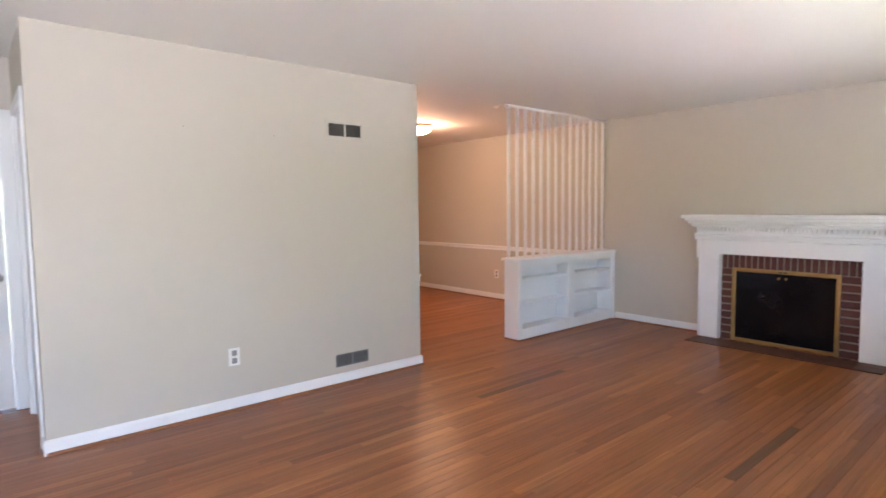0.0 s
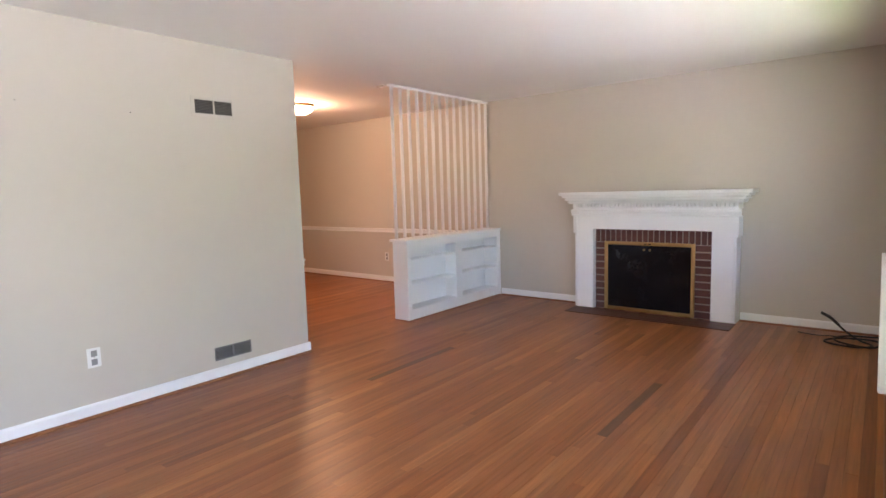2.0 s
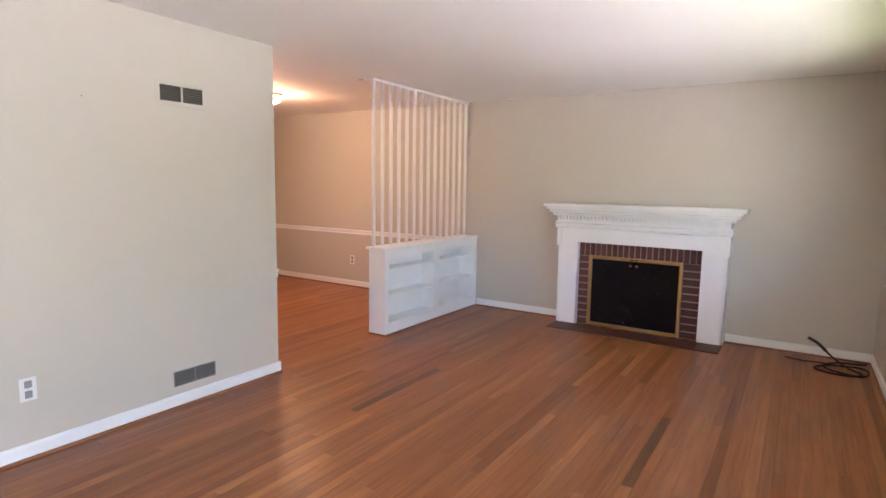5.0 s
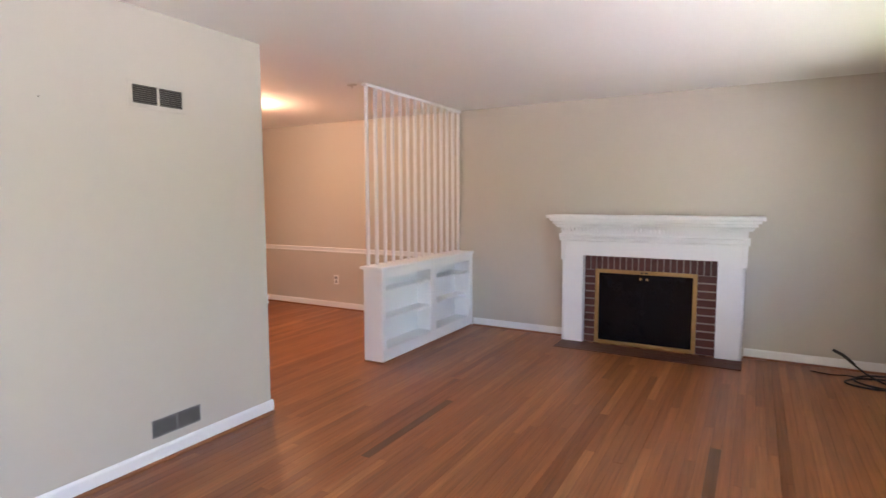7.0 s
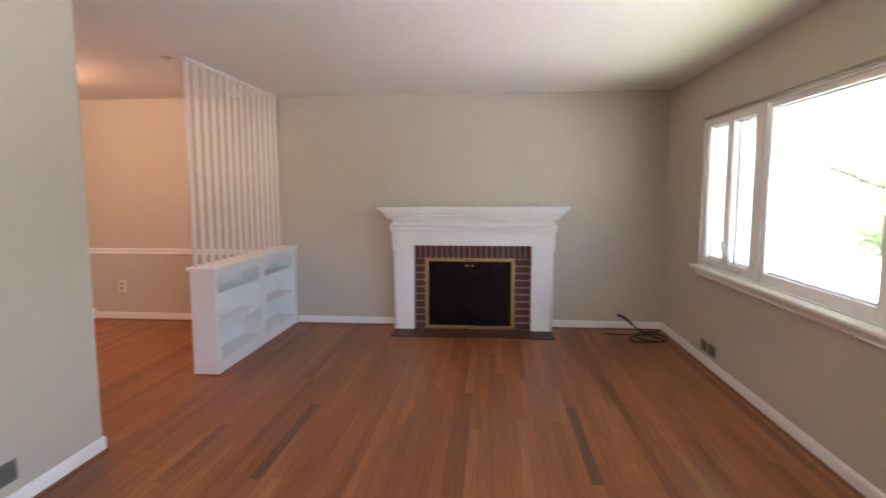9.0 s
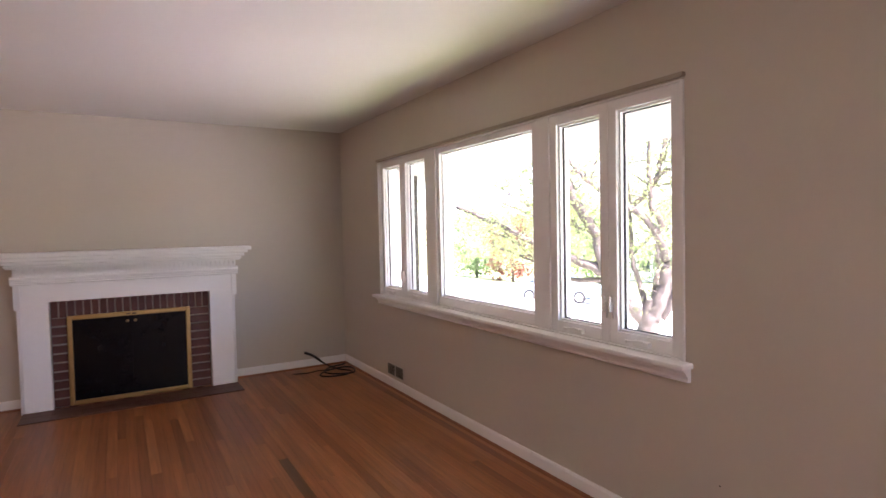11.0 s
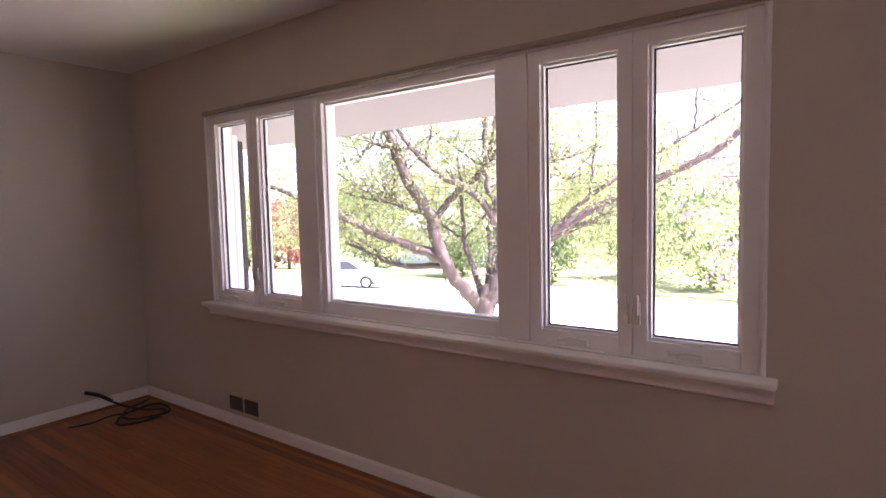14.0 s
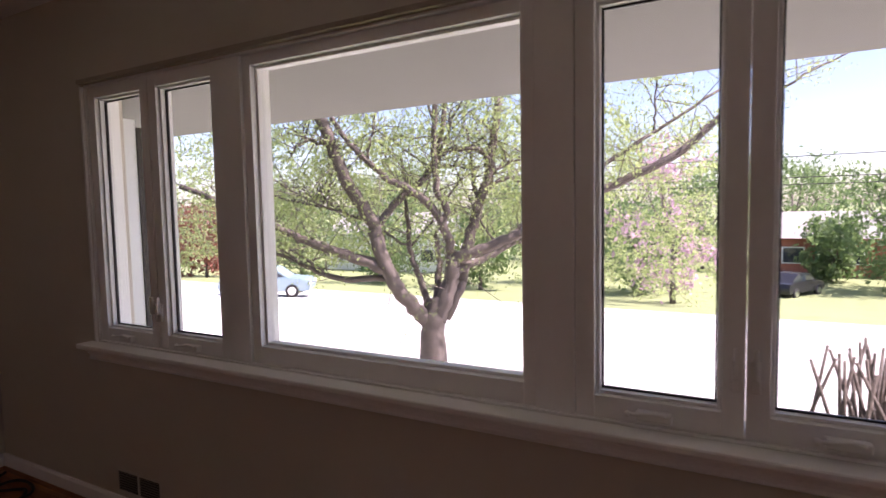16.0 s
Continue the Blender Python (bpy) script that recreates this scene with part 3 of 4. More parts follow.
    # firebox, brass frame, glass doors with knobs
    part("firebox", boxes((-2.43, -1.545, 0.145, 0.16, 0.0, 0.74), (-2.445, -2.428, -0.1, 0.16, 0.0, 0.74), (-1.547, -1.531, -0.1, 0.16, 0.0, 0.74), (-2.428, -1.547, -0.1, 0.145, 0.735, 0.745), (-2.428, -1.547, -0.1, 0.145, 0.002, 0.012)), BLACK, fp, "soot-black firebox")
    bx0, bx1, bz0, bz1, w = -2.453, -1.522, 0.004, 0.752, 0.037
    bf = boxes((bx0, bx0 + w, -0.132, -0.098, bz0, bz1), (bx1 - w, bx1, -0.132, -0.098, bz0, bz1), (bx0 + w, bx1 - w, -0.132, -0.098, bz1 - w, bz1), (bx0 + w, bx1 - w, -0.132, -0.098, bz0, bz0 + 0.036), bevel=0.006)
    part("brass_frame", bf, BRASS, fp, "aged brass frame")
    xm = (bx0 + bx1) / 2
    for x0, x1, s in ((bx0 + w, xm - 0.0005, -1), (xm + 0.0005, bx1 - w, 1)):
        leaf = part("glass_door", boxes((x0, x1, -0.118, -0.112, bz0 + 0.036, bz1 - w)), SMOKED, fp, "smoked black glass fire door")
        kb = bmesh.new()
        xk = xm + s * 0.03
        rod(kb, (xk, -0.118, 0.675), (xk, -0.142, 0.675), 0.006, 0.006, 10)
        bmesh.ops.create_uvsphere(kb, u_segments=12, v_segments=8, radius=0.013, matrix=Matrix.Translation((xk, -0.148, 0.675)))
        part("knob", kb, BRASS, leaf, "round brass knob")
    part("damper_slide", boxes((xm - 0.035, xm - 0.008, -0.136, -0.131, 0.727, 0.739), (xm + 0.008, xm + 0.035, -0.136, -0.131, 0.727, 0.739)), BLACK, fp, "small dark vent slide")
    return fp


fireplace()
hearth = thing("hearth", "flush dark red-brown tiled hearth before the fireplace", "hearth", "structure")
part("bed", boxes((-2.765, -1.135, -0.475, -0.179, -0.004, 0.004)), SUBFLOOR, hearth)
tile = mesh_of("tile", boxes((-0.1, 0.1, -0.072, 0.072, 0.0, 0.005), bevel=0.0015), HEARTH)
for i in range(8):
    for j in range(2):
        ob = new("tile", tile)
        ob.parent, ob.location = hearth, (-2.765 + (i + 0.5) * 1.63 / 8, -0.179 - (j + 0.5) * 0.148, 0.004)

# ---------------- vents and outlets ----------------
def vent(name, label, place, w, h, frame_mat, slat_mat, slats, border=0.024, halves=2):
    """A wall vent at the origin facing +x, w along y; placed by the matrix place."""
    v = thing(name, label, "vent")
    v.matrix_world = place
    ring = bmesh.new()
    frame_ring(ring, 0.0005, 0.006, -w / 2, w / 2, -h / 2, h / 2, border)
    if halves == 2:
        box(ring, 0.0005, 0.006, -0.006, 0.006, -h / 2 + border, h / 2 - border)
    def local(n, bm, m, lab=""):
        ob = new(n, mesh_of(n, bm, m))
        ob.parent = v
        return tagged(ob, lab) if lab else ob
    local("frame", ring, frame_mat)
    local("backing", boxes((0.0003, 0.001, -w / 2 + border, w / 2 - border, -h / 2 + border, h / 2 - border)), VENT_DARK, "dark opening")
    one = None
    ih, iw = h - 2 * border, w - 2 * border
    half = (iw - 0.012) / 2
    for c in (-1, 1):
        for k in range(slats):
            z = -ih / 2 + (k + 0.5) * ih / slats
            if one is None:
                bm = boxes((-0.0025, 0.0025, -half / 2, half / 2, -0.0009, 0.0009))
                bmesh.ops.rotate(bm, verts=bm.verts[:], cent=(0, 0, 0), matrix=Matrix.Rotation(radians(35), 3, "Y"))
                one = mesh_of("slat", bm, slat_mat)
            ob = new("slat", one)
            ob.parent, ob.location = v, (0.0036, c * (half / 2 + 0.006), z)
    return v


vent("return_air_vent", "cream painted air grille with two dark louvred halves", pose(XP, -3.755, 1.995), 0.336, 0.147, VENT_CREAM, VENT_LOUVRE, 9, 0.026)
vent("wall_register", "grey metal louvred floor-level register in two halves", pose(XP, -3.732, 0.19), 0.3, 0.1, REG_GREY, REG_GREY, 9, 0.008)
vent("wall_register", "dark louvred register low on the wall under the window", pose(0, -1.235, 0.165, 0, 0, 180), 0.325, 0.115, VENT_CREAM, VENT_LOUVRE, 8, 0.01)


def outlet(place):
    o = thing("wall_outlet", "white plastic double wall socket plate", "wall outlet")
    o.matrix_world = place
    for n, bm, m in (("plate", boxes((0.0005, 0.006, -0.039, 0.039, -0.062, 0.062), bevel=0.0025), PLASTIC),
                     ("receptacle", boxes((0.0055, 0.0085, -0.017, 0.017, 0.008, 0.046), bevel=0.002), SLOT),
                     ("receptacle", boxes((0.0055, 0.0085, -0.017, 0.017, -0.046, -0.008), bevel=0.002), SLOT),
                     ("screw", rod(bmesh.new(), (0.0055, 0, 0), (0.0075, 0, 0), 0.003, n=8), CHROME)):
        ob = new(n, mesh_of(n, bm, m))
        ob.parent = o
    return o


outlet(pose(XP, -4.672, 0.375))
outlet(pose(-5.9, 0, 0.385, 0, 0, -90))

# ---------------- dining ceiling lamp ----------------
lamp = thing("ceiling_lamp", "lit flush ceiling lamp with frosted glass bowl", "ceiling lamp")
LX, LY = -5.7, -1.6
part("base_plate", rod(bmesh.new(), (LX, LY, H - 0.001), (LX, LY, H - 0.03), 0.16, 0.15, 28), BRASS, lamp, "brass ceiling plate")
bm = bmesh.new()
rings = []
for k in range(7):
    a = k / 6 * math.pi / 2
    rings.append([bm.verts.new((LX + 0.15 * math.cos(a) * math.cos(j * math.tau / 28), LY + 0.15 * math.cos(a) * math.sin(j * math.tau / 28), H - 0.03 - 0.09 * math.sin(a))) for j in range(28)] if k < 6 else [bm.verts.new((LX, LY, H - 0.12))])
for r0, r1 in zip(rings[:-2], rings[1:-1]):
    for j in range(28):
        bm.faces.new((r0[j], r0[(j + 1) % 28], r1[(j + 1) % 28], r1[j])).smooth = True
for j in range(28):
    bm.faces.new((rings[-2][j], rings[-2][(j + 1) % 28], rings[-1][0])).smooth = True
shade = part("glass_bowl", bm, LAMP_GLASS, lamp, "glowing frosted glass bowl")
shade.visible_shadow = False

# ---------------- cable on the floor ----------------
bm = bmesh.new()
loop = [(-0.43 + 0.02, -0.10, 0.16), (-0.36, -0.14, 0.11), (-0.27, -0.2, 0.045), (-0.18, -0.3, 0.012), (-0.1, -0.42, 0.01), (-0.2, -0.52, 0.01), (-0.36, -0.5, 0.01), (-0.42, -0.42, 0.011), (-0.33, -0.3, 0.014), (-0.18, -0.26, 0.018), (-0.07, -0.27, 0.014), (-0.06, -0.4, 0.01), (-0.13, -0.5, 0.012), (-0.3, -0.47, 0.02), (-0.36, -0.36, 0.025), (-0.26, -0.24, 0.03), (-0.12, -0.16, 0.02), (-0.05, -0.1, 0.012)]
tube(bm, spline(loop, 8), 0.008, 8)
cable = solid("cable_coil", bm, CABLE, "loose coil of black cable lying in the corner", "cable")
bm = bmesh.new()
tube(bm, spline([(-0.47, -0.075, 0.175), (-0.4, -0.115, 0.145), (-0.33, -0.16, 0.09)], 5), [0.013] * 10 + [0.01], 10)
part("plug", bm, CABLE, cable, "stiff black cable end")
bm = bmesh.new()
tube(bm, spline([(-0.63, -0.2, 0.006), (-0.5, -0.24, 0.006), (-0.38, -0.22, 0.008), (-0.24, -0.26, 0.01), (-0.12, -0.2, 0.008)], 6), 0.005, 8)
part("thin_cable", bm, CABLE, cable, "thin black cable")

# old nail holes left in the plaster
for wall, at in ((wall_partition, (XP + 0.0006, -4.33, 1.91)), (wall_partition, (XP + 0.0006, -4.937, 1.926)), (wall_east, (-0.0006, -4.273, 0.344))):
    d = 0.0006 if at[0] < -1 else -0.0006
    part("nail_hole", rod(bmesh.new(), at, (at[0] + d, at[1], at[2]), 0.0035, 0.003, 8), VENT_DARK, wall, "small dark nail hole")

# ---------------- outdoors ----------------
def slope(x, y=0.0):
    """Height of the ground: falls gently from the house to the street, then rises a little."""
    return -0.9 - 0.1 * min(max(x - 1, 0), 35) + 0.03 * min(max(x - 36, 0), 30)


LAWN = material("sunlit_lawn", (0.2, 0.235, 0.1), rough=0.9, vary=0.25, scale=1.5, bump=0.6, bump_scale=60)
ROAD = material("pale_concrete_road", (0.5, 0.48, 0.45), rough=0.9, vary=0.08, scale=0.8, bump=0.2, bump_scale=80)
BARK = material("grey_brown_bark", (0.125, 0.1, 0.088), rough=0.9, vary=0.35, scale=9, bump=0.8, bump_scale=35)
LEAF = leaf_material("spring_leaf", (0.15, 0.19, 0.07), (0.56, 0.68, 0.27))
LEAF_FAR = leaf_material("far_leaf", (0.085, 0.135, 0.055), (0.23, 0.34, 0.13))
LEAF_PINK = leaf_material("pink_blossom", (0.5, 0.33, 0.4), (0.55, 0.38, 0.45))
LEAF_RED = leaf_material("red_foliage", (0.22, 0.08, 0.06), (0.3, 0.14, 0.09))
# white soffit: the shade under the eave is put into this grey base
SOFFIT = material("shade_grey_soffit", (0.3, 0.29, 0.28), rough=0.6, vary=0.03, scale=2)
SIDING = material("white_siding", (0.72, 0.74, 0.74), rough=0.6, vary=0.04, scale=2)
HOUSE_BRICK = material("house_brick", (0.36, 0.13, 0.09), rough=0.9, vary=0.2, scale=3)
ROOF = material("pale_shingle", (0.26, 0.25, 0.24), rough=0.9, vary=0.15, scale=3)
ROOF_GREEN = material("green_shutter", (0.05, 0.2, 0.1), rough=0.7, vary=0.1)
CAR_BLUE = material("pale_blue_car_paint", (0.26, 0.36, 0.4), rough=0.25, metal=0.3, vary=0.03)
CAR_DARK = material("dark_car_paint", (0.03, 0.03, 0.035), rough=0.25, metal=0.3, vary=0.03)
CAR_GLASS = material("dark_car_glass", (0.03, 0.04, 0.05), rough=0.08, vary=0.05)
TYRE = material("tyre_rubber", (0.02, 0.02, 0.02), rough=0.85, vary=0.1)
WIRE = material("utility_wire", (0.03, 0.03, 0.03), rough=0.7, vary=0.1)

bm = bmesh.new()
xs = [0.18, 1.5, 3, 5, 7, 9, 11, 14, 17, 20, 24, 28, 33, 40, 50, 60, 90, 200, 1500]
ys_ = [-1500, -200, -60, -30, -15, -5, 0, 5, 15, 30, 60, 200, 1500]
grid = [[bm.verts.new((x, y, slope(x))) for y in ys_] for x in xs]
for a, b in zip(grid, grid[1:]):
    for k in range(len(ys_) - 1):
        bm.faces.new((a[k], b[k], b[k + 1], a[k + 1]))
back = [[bm.verts.new((x, y, -0.9)) for y in ys_] for x in (-1500, -30)] + [grid[0]]
for a, b in zip(back, back[1:]):
    for k in range(len(ys_) - 1):
        bm.faces.new((a[k], b[k], b[k + 1], a[k + 1]))
solid("ground", bm, LAWN, "sunlit lawn falling gently towards the street", "ground", "structure")

# pale strip below the sill's sight line, added to bounce sun onto the ceiling
bm = bmesh.new()
row = None
for x in (2.4, 3, 3.6, 4.2, 4.8, 5.4):
    nxt = [bm.verts.new((x, y, slope(x) + 0.02)) for y in (-40, -8, 0, 8, 40)]
    if row:
        for k in range(4):
            bm.faces.new((row[k], nxt[k], nxt[k + 1], row[k + 1]))
    row = nxt
solid("pavement", bm, ROAD, "unseen pale concrete strip added to bounce sunlight indoors", "pavement", "structure")
bm = bmesh.new()
row = None
for x in np.linspace(5.8, 24, 16):
    nxt = [bm.verts.new((x, y, slope(x) + 0.02)) for y in (-200, -40, -8, 0, 8, 40, 200)]
    if row:
        for k in range(6):
            bm.faces.new((row[k], nxt[k], nxt[k + 1], row[k + 1]))
    row = nxt
solid("road", bm, ROAD, "pale sunlit concrete street", "road", "structure")

# eave with sloping soffit, and the white projecting wall beside the window
eave = thing("eave", "white sloping eave soffit over the front window, darkened for shade", "eave", "structure")
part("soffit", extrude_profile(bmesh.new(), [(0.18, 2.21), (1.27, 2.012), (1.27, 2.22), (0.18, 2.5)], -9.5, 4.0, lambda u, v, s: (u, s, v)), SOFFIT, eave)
part("roof", extrude_profile(bmesh.new(), [(1.4, 2.2), (1.4, 2.26), (-9.5, 5.53), (-9.5, 5.47)], -9.5, 4.0, lambda u, v, s: (u, s, v)), ROOF, eave)
wing = thing("wing_wall", "white sided projecting house wall with a dark corner edge", "wall", "structure")
part("siding", boxes((0.181, 0.80, -0.13, 0.02, -1.0, 2.05)), SIDING, wing)
part("corner_edge", boxes((0.801, 0.84, -0.14, 0.02, -1.0, 2.0)), VENT_DARK, wing, "dark corner edge")


def leaf_cloud(bm, centers, per, size, spread, rng):
    """Many small folded leaves round each centre."""
    for c in centers:
        c = Vector(c)
        for _ in range(per):
            p = c + Vector((rng.gauss(0, spread), rng.gauss(0, spread), rng.gauss(0, spread * 0.8)))
            q = Euler((rng.uniform(0, 6.3), rng.uniform(0, 6.3), rng.uniform(0, 6.3))).to_matrix()
            s = size * rng.uniform(0.6, 1.3)
            pts = [(-s, 0, 0), (0, -s * 0.45, s * 0.12), (s, 0, 0), (0, s * 0.45, s * 0.12)]
            bm.faces.new([bm.verts.new(p + q @ Vector(v)) for v in pts])
    return bm


# the front-yard tree: trunk, limbs as tapering curves in a plane across the view, then twigs and leaves
TX, TY = 4.45, -0.33
SIDE = Vector((0.482, -0.876, 0))      # to the right as seen from the room
DEEP = Vector((0.876, 0.482, 0))


def T(u, z, d=0.0):
    """A place u metres to the right of the trunk, at height z, d metres further off."""
    return Vector((TX, TY, z)) + SIDE * u + DEEP * d


BOUGHS = []


def bough(start, end, *pts):
    """A limb through points (u, z, depth), tapering from one radius to the other."""
    BOUGHS.append((list(pts), start, end))


bough(0.2, 0.1, (-0.03, -1.35, 0), (-0.03, -0.46, 0), (-0.03, -0.13, 0), (0.0, 0.11, 0), (0.04, 0.34, 0.03))
bough(0.1, 0.085, (-0.06, 0.0, 0), (-0.3, 0.28, -0.05), (-0.52, 0.61, -0.1), (-0.67, 1.0, -0.1), (-0.7, 1.26, -0.1))
bough(0.085, 0.06, (-0.7, 1.24, -0.1), (-0.88, 1.55, -0.15), (-1.06, 1.88, -0.2), (-1.2, 2.27, -0.25), (-1.3, 2.6, -0.3), (-1.5, 3.2, -0.4))
bough(0.05, 0.03, (-0.68, 1.25, -0.1), (-0.43, 1.54, 0), (-0.26, 1.68, 0.1), (0.0, 1.95, 0.2), (0.15, 2.5, 0.3), (0.2, 3.1, 0.4))
bough(0.06, 0.025, (0.23, 0.88, 0), (0.14, 1.2, -0.05), (-0.04, 1.49, -0.1), (-0.29, 1.68, -0.15), (-0.55, 1.82, -0.2), (-0.77, 2.03, -0.2), (-1.0, 2.28, -0.25), (-1.2, 2.6, -0.3))
bough(0.05, 0.028, (0.11, 1.22, -0.05), (0.17, 1.43, -0.1), (0.07, 1.65, -0.12), (0.03, 2.01, -0.15), (0.04, 2.47, -0.2), (0.1, 3.1, -0.3))
bough(0.11, 0.09, (0.02, 0.03, 0), (0.14, 0.33, 0), (0.23, 0.59, 0), (0.24, 0.86, 0))
bough(0.075, 0.035, (0.22, 0.8, 0), (0.58, 0.91, -0.05), (0.91, 1.06, -0.1), (1.2, 1.2, -0.1), (2.22, 1.7, -0.2), (2.83, 1.98, -0.3), (3.35, 2.4, -0.3), (3.7, 2.8, -0.4))
bough(0.035, 0.018, (1.0, 1.12, -0.1), (1.4, 1.5, 0), (2.23, 1.99, 0.1), (2.78, 2.34, 0.1), (3.6, 2.84, 0.1))
bough(0.05, 0.02, (0.23, 0.64, 0), (0.58, 0.78, 0.15), (0.9, 0.9, 0.3), (1.2, 1.06, 0.4), (2.0, 1.35, 0.6))
bough(0.085, 0.05, (0.12, 0.05, 0.1), (0.34, 0.52, 0.2), (0.46, 1.03, 0.3), (0.59, 1.46, 0.35), (0.74, 1.86, 0.35), (0.78, 2.2, 0.4), (0.9, 2.9, 0.5))
bough(0.045, 0.025, (0.73, 1.95, 0.35), (0.7, 2.08, 0.3), (0.58, 2.18, 0.25), (0.18, 2.15, 0.15), (-0.05, 1.92, 0.1))
bough(0.075, 0.03, (-0.58, 0.7, -0.1), (-0.9, 0.84, -0.1), (-1.29, 0.98, -0.15), (-1.61, 1.12, -0.2), (-1.97, 1.32, -0.25), (-2.9, 1.75, -0.4))
bough(0.045, 0.018, (-0.5, 0.6, 0), (-1.04, 0.57, 0.1), (-1.37, 0.62, 0.2), (-1.7, 0.76, 0.3), (-1.96, 0.86, 0.4), (-2.7, 1.1, 0.5))
bough(0.05, 0.018, (-0.05, 0.1, 0.12), (-0.18, 0.57, 0.2), (-0.31, 0.94, 0.3), (-0.34, 1.48, 0.4), (-0.4, 2.1, 0.5))
bough(0.055, 0.03, (0.03, 0.1, 0.1), (0.05, 0.53, 0.2), (0.07, 0.74, 0.3), (0.02, 1.1, 0.4))
bough(0.03, 0.014, (-1.18, 2.25, -0.25), (-1.31, 2.23, -0.25), (-1.47, 2.26, -0.3), (-1.63, 2.1, -0.35))
bough(0.022, 0.012, (-0.75, 1.28, -0.1), (-0.85, 1.31, 0), (-1.4, 1.49, 0.2), (-1.96, 1.62, 0.3), (-2.6, 1.9, 0.4))
bough(0.025, 0.012, (0.74, 1.86, 0.35), (0.99, 2.02, 0.4), (1.2, 2.07, 0.4), (1.6, 2.2, 0.5))
bough(0.025, 0.012, (0.68, 1.66, 0.35), (0.99, 1.82, 0.4), (1.2, 1.77, 0.45), (1.6, 1.9, 0.5))
bough(0.006, 0.004, (-0.52, 0.5, -0.1), (-0.56, 0.3, -0.1), (-0.62, 0.12, -0.1), (-0.66, -0.02, -0.1))
MAIN_BOUGHS = len(BOUGHS) - 1
rng = random.Random(15)
for _ in range(26):      # lesser branches leave the limbs at random
    pts, r0, r1 = BOUGHS[rng.randrange(2, MAIN_BOUGHS)]
    k = rng.randrange(1, len(pts) - 1)
    u, z, d = pts[k]
    du = rng.choice((-1, 1)) * rng.uniform(0.1, 0.35) + 0.12 * u
    dz, dd = rng.uniform(0.02, 0.4), rng.uniform(-0.15, 0.25)
    run = [(u, z, d)]
    for _ in range(3):
        u, z, d = u + du, z + dz, d + dd
        dz += rng.uniform(-0.12, 0.12)
        run.append((u, z, d))
    bough(0.35 * (r0 + r1) / 2 + 0.005, 0.009, *run)
rng = random.Random(4)
tree = thing("yard_tree", "spreading front-yard tree with forked grey-brown limbs and sparse spring leaves", "tree")
leaf_spots = []
for k, (pts, r0, r1) in enumerate(BOUGHS):
    line = spline([T(*p) for p in pts], 5)
    n = len(line)
    line = [p + Vector((rng.gauss(0, 1), rng.gauss(0, 1), rng.gauss(0, 1))) * 0.008 for p in line]
    rad = [r0 + (r1 - r0) * i / (n - 1) for i in range(n)]
    part("trunk" if k == 0 else "limb", tube(bmesh.new(), line, rad, 10), BARK, tree)
    if k:
        leaf_spots += line[n // 2:]
twigs = bmesh.new()
ends = []
for (pts, r0, r1) in BOUGHS[2:MAIN_BOUGHS] + BOUGHS[MAIN_BOUGHS + 1:]:
    line = spline([T(*p) for p in pts], 6)
    for i in range(len(line) // 3, len(line), 2):
        for _ in range(1 + (i % 2 == 0)):
            d = Vector((rng.gauss(0, 1), rng.gauss(0, 1), rng.gauss(0.6, 0.6))).normalized()
            L = rng.uniform(0.3, 0.9)
            p = line[i]
            mid = p + d * L * 0.5 + Vector((0, 0, rng.uniform(-.05, .1)))
            end = p + d * L + Vector((rng.gauss(0, .1), rng.gauss(0, .1), rng.gauss(0, .1)))
            tube(twigs, [p, mid, end], [0.007, 0.005, 0.0025], 5)
            ends += [end, mid.lerp(end, 0.5)]
cl = leaf_cloud(bmesh.new(), ends, 16, 0.022, 0.13, rng)
high = [T(rng.uniform(-4, 4), rng.uniform(2.2, 4.2), rng.uniform(-1.4, 2.2)) for _ in range(230)]
high += [T(rng.uniform(-4, -0.9), rng.uniform(0.75, 2.5), rng.uniform(-0.5, 2.4)) for _ in range(260)]
high += [T(rng.uniform(1.5, 4.4), rng.uniform(0.1, 2.6), rng.uniform(0.2, 2.6)) for _ in range(330)]
high += [T(rng.uniform(-1.0, 1.5), rng.uniform(0.9, 2.6), rng.uniform(0.6, 2.6)) for _ in range(150)]
high += [T(rng.uniform(-2.2, 2.4), rng.uniform(1.5, 2.8), rng.uniform(-0.8, 0.6)) for _ in range(110)]
for c in high:           # sprays: a short bent twig with leaves along it
    d = Vector((rng.gauss(0, 1), rng.gauss(0, 1), rng.gauss(-0.1, 0.5))).normalized() * rng.uniform(0.18, 0.4)
    tube(twigs, [c - d, c + Vector((0, 0, 0.03)), c + d], [0.0035, 0.0025, 0.0015], 4)
    leaf_cloud(cl, [c + d * rng.uniform(-1, 1) for _ in range(9)], 4, 0.027, 0.055, rng)
part("twigs", twigs, BARK, tree)
tagged(tree.children[-1], kind="stuff")
part("crown", cl, LEAF, tree)


